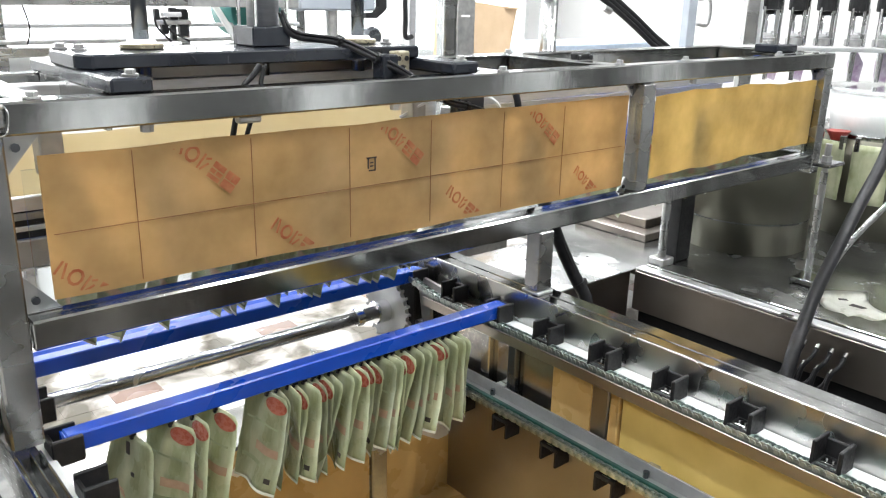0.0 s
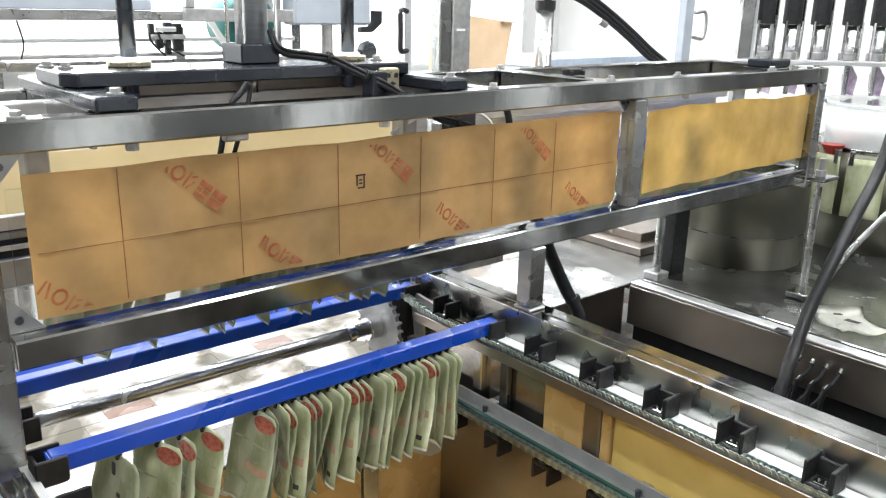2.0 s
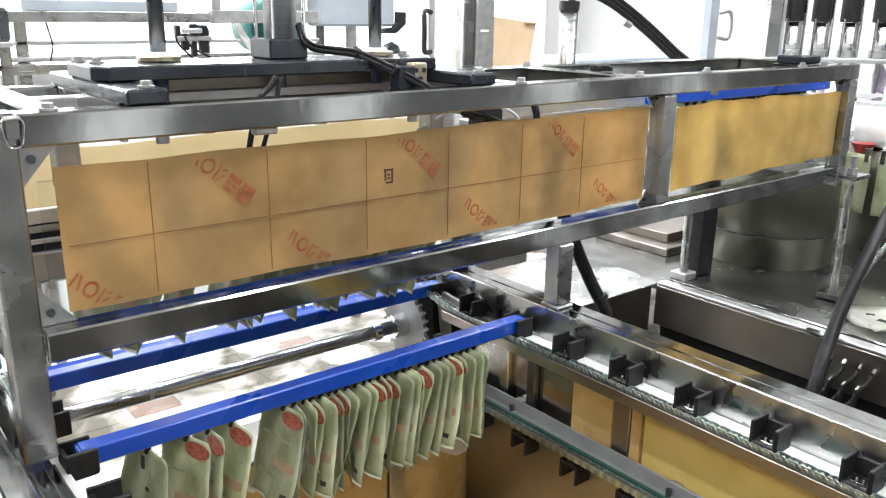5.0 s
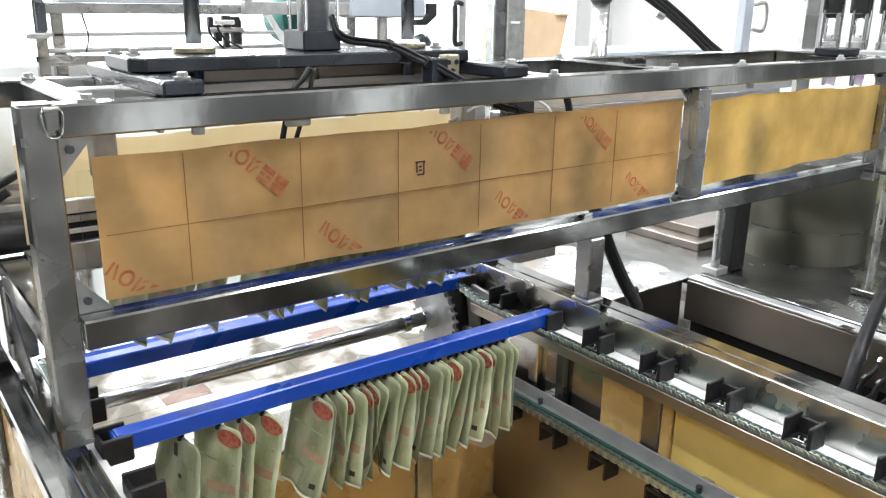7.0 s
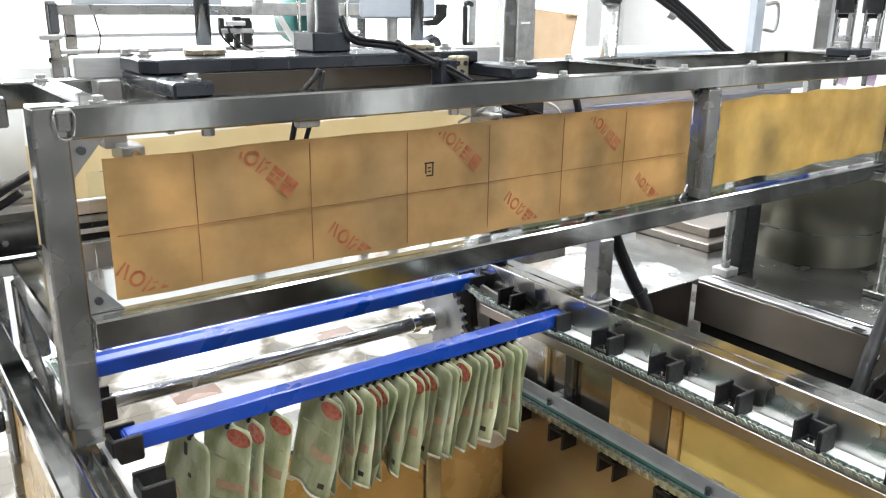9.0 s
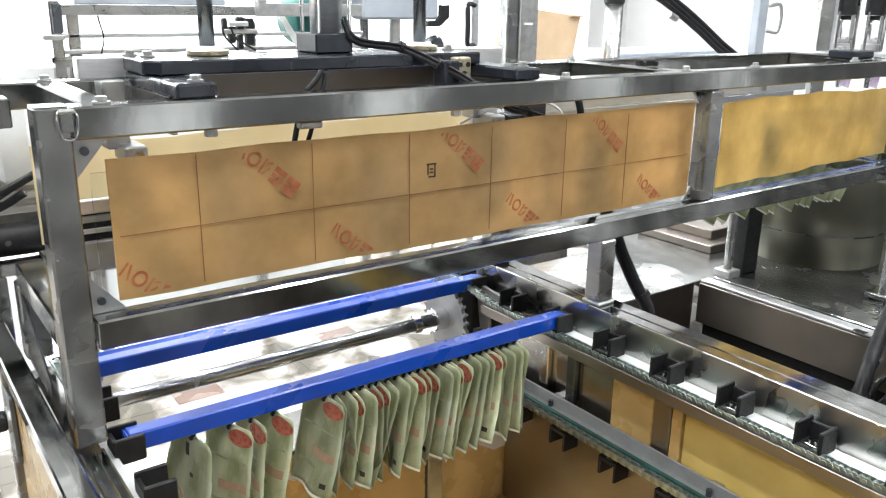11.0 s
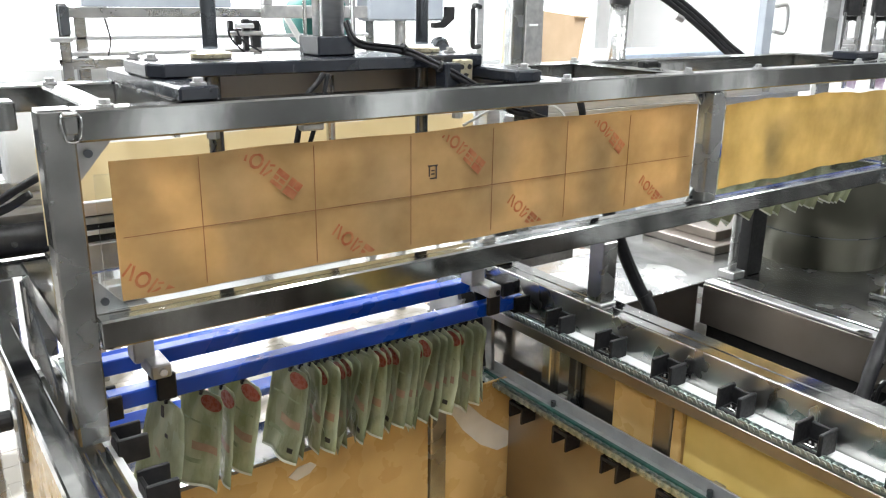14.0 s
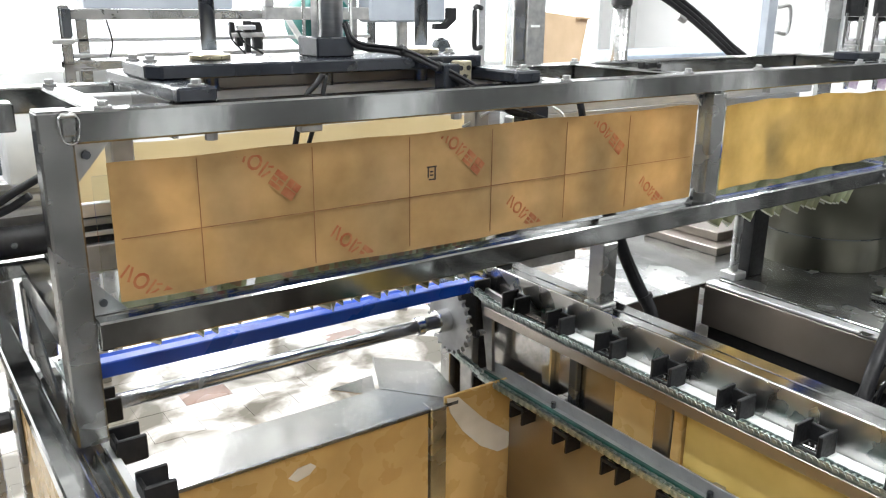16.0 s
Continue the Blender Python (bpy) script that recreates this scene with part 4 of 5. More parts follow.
def pouch_row(group, tilt=(3, 11)):
    """The pouches of one bar, hung on its clips: things with their rest places along the bar."""
    out = []
    for k, x in enumerate(HANG):
        film, red, pb, seal, pk, code = VARIANTS[rng.randrange(len(VARIANTS))]
        back = k == 0
        p = empty("pouch", "pale green pouch hung back to front with black print" if back else "pale green printed pouch with a red oval, hung on a clip", "pouch", group)
        part("film", film, None, p)
        part("foil_seal", seal, None, p, "sealed lower edge, paled to stand for its highlight")
        if not back:
            if k in (1, 2, 3, 4, 7, 9, 10, 14, 15, 16, 19, 20, 24, 25):
                part("red_window", red, None, p, "red oval window")
            for line in pb:
                part("print_line", line, None, p)
            part("pink_block", pk, None, p)
            if k % 4 == 0:
                part("code_block", code, None, p)
        else:
            part("black_slot", box(-0.012, -0.0095, -0.006, 0.004, -0.04, -0.012, 0.001), INK, p, "black slot print")
            part("ink_bars", box(-0.0135, -0.0115, -0.022, -0.012, -0.083, -0.073, 0.001), INK, p)
            part("leaf_print", prism([(0.03, -0.12), (0.01, -0.13), (-0.02, -0.19), (-0.01, -0.2), (0.012, -0.16)], "x", -0.0135, -0.0115), POUCH_P, p)
        out.append((p, x, rng.uniform(-5, 5) + {0: 16, 1: 25, 2: 15, 3: 15, 4: 22}.get(k, 3), rng.uniform(*tilt), rng.uniform(-0.004, 0.003)))
    return out


def rack_moves(bar, pouches, rows):
    """rows: seconds, (x, y, z, turn) of the bar."""
    MOVES.append((bar, [(t, pose(x, y, z, a)) for t, x, y, z, a in rows]))
    for p, px, turn, sway, dz in pouches:
        MOVES.append((p, [(t, pose(x + px, y, z - BAR_H / 2 - 0.006 + dz, sway, 0, turn)) for t, x, y, z, a in rows]))


def along(rows_s, extra=()):
    return [(t, 0.0, *on_chain(s)) for t, s in rows_s] + list(extra)


S = [SHIFT0 - 2 * PITCH, SHIFT0 - PITCH, SHIFT0, SHIFT0 + PITCH]


def stepped(s0):
    return [(0.0, s0)] + [(t, s0 + PITCH * k) for t, k in STEP]


UP = 0.372
YM, ZM, _ = on_chain(S[1])
LIFT = [(14.2, 0.0), (14.35, 0.02), (14.5, 0.08), (14.6, 0.12), (14.8, 0.25), (15.0, 0.34), (15.1, UP)]
# bar with pouches at the front: one step in, then lifted
front = carrier_bar("blue carrier bar hung with green pouches on the chain", HANG)
front_p = pouch_row("pouches on the front bar")
rack_moves(front, front_p, along(stepped(S[0])) + [(t, 0.0, YM, ZM + k, 0.0) for t, k in LIFT] + [(16.0, 0.0, YM, ZM + UP, 0.0)])
UH = UP - 0.027
# bar with pouches held up behind the panel, later carried to the far bay
held = carrier_bar("blue carrier bar with pouches held up behind the panel", HANG)
held_p = pouch_row("pouches on the lifted bar", (12, 24))
rack_moves(held, held_p, [(0.0, 0, YM, ZM + UH, 0), (8.4, 0, YM, ZM + UH, 0), (8.55, 0.04, YM, ZM + UH + 0.03, 0), (8.7, 0.25, YM, ZM + UH + 0.07, 0), (9.1, 1.3, YM, ZM + UH + 0.07, 0),
                          (9.25, 1.6, YM, ZM + UH + 0.05, 0), (9.5, 1.83, YM, ZM + UH - 0.012, 0), (16.0, 1.83, YM, ZM + UH - 0.012, 0)])
# bar in the far bay at first
far_bar = carrier_bar("blue carrier bar with pouches in the far bay", HANG)
far_p = pouch_row("pouches in the far bay", (12, 24))
rack_moves(far_bar, far_p, [(0.0, 1.56, YM, ZM + UP + 0.0, 0), (4.5, 1.56, YM, ZM + UP + 0.0, 0), (4.8, 1.56, YM, ZM + UP + 0.14, 0), (6.0, 4.2, YM, ZM + UP + 0.14, 0), (16.0, 4.2, YM, ZM + UP + 0.14, 0)])
# empty bars
empty_a = carrier_bar("empty blue carrier bar at the drive shaft")
MOVES.append((empty_a, [(t, pose(*v[:3], v[3])) for t, *v in along(stepped(S[2]) + [(16.0, S[2] + PITCH)])]))
empty_b = carrier_bar("empty blue carrier bar going round the sprocket")
yb, zb, ab = on_chain(S[3] + PITCH)
MOVES.append((empty_b, [(t, pose(*v[:3], v[3])) for t, *v in along(stepped(S[3]))] + [(14.2, pose(0, yb, zb, ab)), (14.35, pose(0, yb + 0.04, 0.45, ab)), (14.5, pose(0, yb + 0.06, 0.03, -180)), (16.0, pose(0, yb + 0.06, 0.03, -180))]))
empty_c = carrier_bar("empty blue carrier bar set down by the gripper")
LOWER = [(11.4, UP), (11.55, 0.21), (11.7, 0.10), (11.85, 0.025), (12.0, 0.0)]
MOVES.append((empty_c, [(0.0, pose(1.5, YM + 0.08, ZM + 0.39)), (9.7, pose(1.5, YM + 0.08, ZM + 0.39)), (10.8, pose(0, YM + 0.05, ZM + 0.39)), (11.1, pose(0, YM, ZM + 0.38))]
              + [(t, pose(0, YM, ZM + k)) for t, k in LOWER] + [(t, pose(*v[:3], v[3])) for t, *v in along(stepped(S[1])[1:] + [(16.0, S[1] + PITCH)])]))

# ---- gripper that lowers and lifts the bars, with its two guide rods ----
grip = empty("bar_gripper", "aluminium bar gripper with black clamps on guide rods", "gripper")
part("gripper_beam", box(0.13, 1.12, 0.03, 0.07, 0.19, 0.23, 0.003), ALU, grip)
for x in (0.19, 1.04):
    a = part("gripper_arm", box(x - 0.03, x + 0.012, 0.0, 0.05, 0.065, 0.19, 0.003), DULL, grip)
    part("clamp_slide", box(x - 0.012, x + 0.028, -0.05, 0.03, 0.045, 0.075, 0.003), DULL, a)
    for y in (-0.034, 0.022):
        part("clamp_jaw", box(x + 0.0, x + 0.04, y, y + 0.012, -0.012, 0.045, 0.003), NYLON, a, "black clamp jaw")
    part("clamp_screw", rod((x + 0.01, -0.051, 0.06), (x + 0.01, -0.058, 0.06), 0.008, seg=8), CHROME, a)
part("right_block", box(1.09, 1.15, -0.03, 0.03, 0.03, 0.07, 0.003), BLACK, grip)
for x in (0.36, 0.85):
    part("guide_rod", rod((x, 0.0, 0.23), (x, 0.0, 1.35), 0.015, seg=18), DARKROD, grip, "dark steel guide rod", True)
part("piston_rod", rod((0.615, 0.0, 0.23), (0.615, 0.0, 0.62), 0.01, seg=12), CHROME, grip)
ZG = ZM + 0.0
MOVES.append((grip, [(0.0, pose(0, YM, ZG + UP)), (8.4, pose(0, YM, ZG + UP)), (8.6, pose(0, YM, ZG + UP + 0.06)), (11.1, pose(0, YM, ZG + UP + 0.06))] + [(t, pose(0, YM, ZG + k)) for t, k in LOWER]
              + [(12.2, pose(0, YM, ZG + 0.02)), (12.4, pose(0, YM, ZG + 0.03)), (13.4, pose(0, YM, ZG + 0.03)), (13.7, pose(0, YM, ZG))] + [(t, pose(0, YM, ZG + k)) for t, k in LIFT] + [(16.0, pose(0, YM, ZG + UP))]))

# steel end stop with slide grooves where the gripper waits
stop = empty("end_stop", "grey steel end stop with slide grooves inside the frame", "end stop")
part("top_rail", box(0.05, 0.143, 0.185, 0.2, 1.250, 1.275, 0.002), ALU, stop)
part("backing", box(0.05, 0.141, 0.196, 0.2, 1.199, 1.2495, 0.001), NYLON, stop)
part("slide_groove", box(0.05, 0.141, 0.188, 0.1955, 1.234, 1.246, 0.001), DULL, stop)
part("slide_groove", box(0.05, 0.141, 0.188, 0.1955, 1.214, 1.222, 0.001), ALU, stop)
part("lower_plate", box(0.05, 0.143, 0.185, 0.2, 1.148, 1.1985, 0.002), DULL, stop)

# ---- deck, box and tank beyond the frame ----
DZ = 0.63
deck = empty("steel_deck", "wet stainless steel work deck with a raised rim", "deck")
part("top", box(2.265, 5.2, -2.0, 2.0, DZ - 0.025, DZ, 0.003), DECKM, deck)
# pale colour stands for the white that this rim reflects
part("rim", box(2.255, 2.302, -2.0, 0.46, DZ + 0.0005, DZ + 0.012, 0.003), PALE, deck, "rim whitened in its colour for a white reflection")
part("rim", box(2.33, 2.337, -2.0, 0.46, DZ + 0.0005, DZ + 0.008, 0.002), STEEL_Y, deck)
part("front_face", box(2.25, 2.264, -2.0, 0.46, 0.475, DZ - 0.001, 0.002), FACE, deck)
# black sheet put where the space under the deck lies in shade
part("recess_panel", box(2.30, 2.31, -2.0, 0.46, 0.1, DZ - 0.0255, 0), NYLON, deck, "black sheet standing for the dark void under the deck")
part("tab", box(2.235, 2.262, -0.17, -0.13, DZ + 0.0125, DZ + 0.016, 0.001), STEEL_Y, deck)
for y in (-1.9, 1.8):
    for x in (2.4, 5.0):
        part("deck_leg", box(x, x + 0.06, y, y + 0.06, 0, DZ - 0.026, 0.003), STEEL_Z, deck)
sbox = empty("steel_box", "closed stainless steel box beside the conveyor", "box")
part("body", box(1.78, 2.245, 0.475, 0.95, 0.0, DZ - 0.003, 0.003), FACE, sbox)
part("cover", box(1.772, 2.3, 0.468, 0.955, DZ - 0.0025, DZ + 0.004, 0.002), STAINED_GLARE, sbox)
# black sheet added low down to darken the gap beside the deck
thing("trough_floor", box(1.3, 2.24, -2.0, 0.46, 0.1, 0.12, 0), NYLON, "black sheet added for the shaded gap between conveyor and deck", "trough")
tank = empty("steel_tank", "dull round steel tank standing on the deck, darkened to stand for dark reflections", "tank", at=(2.98, 0.45, DZ))
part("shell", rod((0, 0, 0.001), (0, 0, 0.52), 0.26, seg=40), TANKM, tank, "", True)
part("rim", rod((0, 0, 0.52), (0, 0, 0.535), 0.268, seg=40), STEEL_Z, tank)
part("seam", rod((0, 0, 0.13), (0, 0, 0.134), 0.2615, seg=40), DARKROD, tank)
lowbox = empty("low_plinth", "low brushed steel plinth on the deck", "plinth")
part("block", box(2.58, 3.3, 0.66, 1.05, DZ + 0.001, DZ + 0.035, 0.003), FACE, lowbox)
part("step", box(2.66, 3.3, 0.72, 1.05, DZ + 0.0355, DZ + 0.075, 0.003), FACE, lowbox)
litter = empty("dropped_pouch", "flattened white pouch lying on the deck", "pouch", at=(2.494, -0.257, DZ + 0.002))
bm = bmesh.new()
grid = [[bm.verts.new((0.11 * (i / 8 - 0.5) * 1.5 + 0.02 * math.sin(j), 0.24 * (j / 8 - 0.5), 0.012 + 0.01 * math.sin(i * 0.9 + j * 0.7) * math.cos(j * 0.6) + 0.018 * (j in (0, 8)))) for i in range(9)] for j in range(9)]
for j in range(8):
    for i in range(8):
        bm.faces.new((grid[j][i], grid[j][i + 1], grid[j + 1][i + 1], grid[j + 1][i]))
bmesh.ops.solidify(bm, geom=bm.faces[:], thickness=0.005)
part("film", bm, WHITEFILM, litter, smooth=True)
part("dark_print", prism([(-0.02, 0.0), (0.01, -0.03), (0.03, -0.025), (0.0, 0.012)], "z", 0.0225, 0.024), INK, litter)
part("dark_print", prism([(-0.03, 0.05), (0.0, 0.045), (0.0, 0.06), (-0.025, 0.065)], "z", 0.0225, 0.024), INK, litter)
litter.rotation_euler = (0, 0, radians(-40))
# thick black conduit and wire plugs in the gap
con = empty("black_conduit", "thick black corrugated conduit leaning over the deck", "conduit")
part("conduit", hose([(3.05, -0.09, 1.34), (2.85, -0.13, 1.112), (2.65, -0.157, 0.974), (2.48, -0.185, 0.869), (2.32, -0.206, 0.75), (2.2, -0.228, 0.64), (2.1, -0.257, 0.581), (2.02, -0.275, 0.42), (1.97, -0.29, 0.2)], 0.021, 14, 24), RUBBER, con, "", True)
part("strip", hose([(2.9, -0.2, 1.0), (2.66, -0.14, 0.82), (2.55, -0.12, 0.70), (2.56, -0.11, 0.645)], 0.012, 8, 6), STEEL_Z, con, "steel stay bar", True)
plugs = empty("cable_plugs", "cluster of black cables with bright plugs", "cables")
for k in range(8):
    r, c = k // 4, k % 4
    p0 = Vector((2.225, -0.228 - 0.044 * c + 0.036 * r, 0.572 - 0.07 * r))
    pl = part("cable", hose([p0, p0 + Vector((-0.025, 0.0, -0.02)), p0 + Vector((-0.045, 0.02, -0.08)), p0 + Vector((-0.04, 0.03, -0.3))], 0.0065, 8, 5), RUBBER, plugs, "", True)
    part("plug", rod(p0 + Vector((0.0, 0, 0.003)), p0 + Vector((0.014, 0, 0.012)), 0.0085, seg=10), CHROME, pl)

# ---- left neighbour section ----
side = empty("side_module", "black linear drive on a steel side frame", "linear drive")
part("drive_body", rod((-0.7, 0.6, 1.115), (0.115, 0.6, 1.115), 0.036, seg=20), NYLON, side, "black round drive body", True)
part("end_screw", rod((0.012, 0.563, 1.118), (0.012, 0.558, 1.118), 0.007, seg=10), CHROME, side)
part("drive_plate", box(-0.7, 0.2, 0.66, 0.67, 1.10, 1.24, 0.003), DULL, side)
for z in (1.16, 1.19, 1.22):
    part("slide_rail", box(-0.7, 0.9, 0.64, 0.66, z, z + 0.016, 0.002), ALU, side)
part("under_bar", box(-0.7, 0.13, 0.56, 0.62, 1.045, 1.075, 0.003), STEEL_X, side)
part("lead", hose([(-0.25, 0.55, 1.17), (-0.05, 0.55, 1.2), (0.03, 0.52, 1.245), (0.07, 0.5, 1.27)], 0.009, 8), RUBBER, side, "", True)
part("lead", hose([(-0.25, 0.55, 1.13), (-0.02, 0.55, 1.19), (0.05, 0.52, 1.23)], 0.009, 8), RUBBER, side, "", True)
part("white_box", box(0.02, 0.085, 0.58, 0.66, 1.24, 1.4, 0.006), WHITEP, side, "white switch box")
part("tall_cover", box(-0.5, 0.03, 0.72, 0.75, 1.24, 1.42, 0.003), DARKROD, side)
part("support", box(-0.12, -0.07, 0.62, 0.67, 0.0, 1.045, 0.003), STEEL_Z, side)
strut = empty("brace_stand", "stainless stand with a dark side plate", "stand")
part("side_post", box(-0.04, 0.0, 0.56, 0.6, 0.0, 1.044, 0.003), STEEL_Z, strut)
part("dark_plate", prism([(0.41, 1.05), (0.41, 0.905), (0.2, 0.905), (0.2, 0.94)], "x", 0.004, 0.008), DARKROD, strut)
part("top_rail", box(-0.6, -0.002, 0.18, 0.23, ZT - 0.05, ZT - 0.002, 0.003), STEEL_X, strut)
part("top_rail", box(-0.6, -0.002, 0.42, 0.47, ZT - 0.05, ZT - 0.002, 0.003), STEEL_X, strut)

# ---- background machine ----
bgm = empty("rear_machine", "tall steel tube machine frame with a roller and sheet", "machine")
YB = 2.2


def bg(name, x0, x1, z0, z1, y0=0.0, d=0.05, m=None, parent=None, label=""):
    return part(name, box(x0, x1, YB + y0, YB + y0 + d, z0, z1, 0.004), m or STEEL_Z, parent or bgm, label)


bg("post", 0.46, 0.50, 0.0, 1.60)
bg("post", 0.54, 0.585, 0.0, 1.585, 0.1)
bg("post", 1.28, 1.32, 0.0, 1.52, 0.06)
bg("post", 2.0, 2.05, 0.0, 1.9, 0.3)
bg("top_rail", 0.5, 1.75, 1.545, 1.585, 0.02)
bg("upper_pad", 0.56, 1.17, 1.587, 1.63, 0.02, 0.12, GREYP)
bg("mid_rail", 0.44, 1.9, 1.455, 1.472, 0.1, 0.03, ALU)
bg("rail", 0.5, 1.95, 1.395, 1.412, 0.05, 0.04, DULL)
bg("rail", 0.5, 1.95, 1.345, 1.382, 0.05, 0.06)
bg("clamp_plate", 0.42, 0.5, 1.455, 1.475, -0.05, 0.04, DULL)
bg("motor", 0.465, 0.5, 1.48, 1.59, -0.03, 0.04, DARKROD)
bg("cross_tie", 0.46, 0.58, 1.36, 1.39, 0.0, 0.1)
part("sheet", box(0.2, 1.8, 2.35, 2.36, 0.2, 1.34, 0.0), WHITEP, bgm, "white plastic sheet")
bg("control_arm", 1.27, 1.78, 1.545, 1.60, -0.1, 0.05, DULL)
bg("control_column", 1.27, 1.31, 1.60, 2.0, -0.1, 0.05, DULL)
for x, w, z0, z1 in ((1.145, 0.022, 1.475, 1.535), (1.172, 0.03, 1.43, 1.5), (1.208, 0.034, 1.485, 1.54), (1.212, 0.024, 1.405, 1.468), (1.248, 0.038, 1.42, 1.535)):
    bg("solenoid", x, x + w, z0, z1, -0.005 if w > 0.03 else 0.0, 0.03, NYLON)
bg("solenoid_mount", 1.165, 1.25, 1.502, 1.522, -0.03, 0.024, ALU)
bg("valve_bar", 1.14, 1.3, 1.47, 1.49, -0.01, 0.02, DULL)
part("belt_drum", rod((1.66, YB + 0.08, 1.53), (1.66, YB + 0.3, 1.53), 0.13, seg=36, bevel=0.006), TEAL, bgm, "teal rubber-covered drum", True)
part("drum_arm", prism([(1.4, 1.56), (1.425, 1.56), (1.53, 1.40), (1.5, 1.40)], "y", YB, YB + 0.02), WHITEP, bgm)
for a, b in (((1.14, YB - 0.02, 1.53), (1.2, YB - 0.02, 1.40)), ((1.17, YB - 0.02, 1.5), (1.28, YB - 0.02, 1.40))):
    mid = (Vector(a) + Vector(b)) / 2 + Vector((-0.03, 0, 0))
    part("lead", hose([a, mid, b], 0.0045, 6), RUBBER, bgm)
part("hanging_lead", hose([(0.63, YB - 0.02, 1.545), (0.645, YB - 0.02, 1.46), (0.63, YB - 0.02, 1.40)], 0.003, 6), RUBBER, bgm)
cab2 = empty("control_cabinet", "grey control panel on a swing arm", "control panel")
part("case", box(1.83, 2.27, YB - 0.02, YB + 0.1, 1.53, 1.95, 0.01), GREYP, cab2)
part("side_case", box(1.6, 1.83, YB + 0.1, YB + 0.15, 1.41, 1.95, 0.005), DULL, cab2)
part("hook", prism([(2.28, 1.60), (2.33, 1.60), (2.33, 1.54), (2.27, 1.495), (2.2, 1.495), (2.2, 1.52), (2.26, 1.525), (2.28, 1.55)], "y", YB - 0.03, YB), NYLON, cab2, "dark grip handle")
part("arm", rod((2.05, YB + 0.05, 0.0), (2.05, YB + 0.05, 1.53), 0.03), DULL, cab2)
valve = empty("hand_valve", "round dark hand valve", "valve", at=(2.26, YB, 1.40))
part("wheel", rod((0, -0.02, 0), (0, 0.03, 0), 0.055, seg=9, bevel=0.012), DARKROD, valve)
part("spindle", rod((0, 0, -1.4), (0, 0, -0.05), 0.012), DULL, valve)
door = empty("glass_door", "framed glass door with a bent black handle", "door")
part("door_frame", box(2.5, 2.545, YB, YB + 0.04, 0.0, 2.3, 0.004), ALU, door)
part("door_frame", box(2.545, 2.74, YB, YB + 0.04, 2.24, 2.3, 0.004), ALU, door)
part("door_frame", box(2.545, 2.74, YB, YB + 0.04, 0.0, 0.1, 0.004), ALU, door)
part("pane", box(2.546, 2.738, YB + 0.015, YB + 0.022, 0.101, 2.239, 0), GLASS, door).visible_shadow = False
part("handle", hose([(2.51, YB - 0.005, 1.60), (2.45, YB - 0.03, 1.60), (2.445, YB - 0.035, 1.5), (2.45, YB - 0.03, 1.405), (2.51, YB - 0.005, 1.4)], 0.013, 8, 5), NYLON, door, "bent black handle", True)
col = empty("steel_column", "square polished steel column", "column", "steel columns")
part("column", box(2.745, 2.82, YB, YB + 0.08, 0.0, CEIL - 0.01, 0.006), STEEL_Z, col)
part("column", box(2.822, 2.955, YB - 0.01, YB + 0.09, 0.0, CEIL - 0.01, 0.006), DULL, col)
part("label_plate", box(2.85, 2.91, YB - 0.014, YB - 0.0105, 1.50, 1.512, 0), WHITEP, col)
carton = empty("cardboard_box", "brown cardboard box on a stand", "cardboard box")
part("carton", prism([(2.99, 1.2), (3.32, 1.2), (3.39, 1.545), (3.0, 1.585)], "y", YB + 0.1, YB + 0.4), CARD, carton)
part("flap", prism([(3.29, 1.545), (3.39, 1.54), (3.39, 1.55), (3.29, 1.555)], "y", YB + 0.07, YB + 0.1), CARD, carton)
part("stand", box(2.99, 3.4, YB + 0.1, YB + 0.5, 0.0, 1.199, 0.004), DULL, carton)
pipe = empty("steel_pipe", "upright steel pipe with an arched black hose bundle", "pipe")
part("pipe", rod((3.56, YB, 0.0), (3.56, YB, 1.64), 0.055, seg=24), STEEL_Z, pipe, "", True)
part("collar", rod((3.56, YB, 1.62), (3.56, YB, 1.675), 0.062, seg=24), NYLON, pipe)
for k in range(3):
    o = Vector((0.02 * k, 0, 0.022 * k))
    part("hose", hose([Vector(p) + o for p in ((3.55, YB, 1.64), (3.6, YB, 1.70), (3.74, YB, 1.712), (3.92, YB, 1.665), (4.15, YB, 1.565), (4.38, YB, 1.45), (4.6, YB, 1.33), (4.85, YB, 1.2), (5.0, YB, 1.0))], 0.017, 9, 6), RUBBER, pipe, "black hose", True)
part("fitting", rod((4.03, YB - 0.03, 1.56), (4.1, YB - 0.03, 1.535), 0.022, seg=8), DULL, pipe)
slimpost = empty("slim_post", "slim grey door post with a loop handle", "post")
part("post", box(5.02, 5.12, YB, YB + 0.06, 0, 2.2, 0.004), GREYP, slimpost)
part("handle", hose([(5.13, YB, 1.62), (5.22, YB - 0.03, 1.62), (5.22, YB - 0.03, 1.45), (5.13, YB, 1.45)], 0.013, 8, 5), DULL, slimpost, "", True)
bench = empty("far_bench", "pale blue equipment bench", "bench")
part("top", box(4.3, 5.6, 2.9, 3.5, 1.2, 1.275, 0.01), mat("pale_blue_paint", (0.32, 0.38, 0.46), None, (0.4, 0.5)), bench)
for x in (4.15, 5.5):
    part("leg", box(x, x + 0.05, 3.2, 3.25, 0, 1.199, 0.003), DULL, bench)

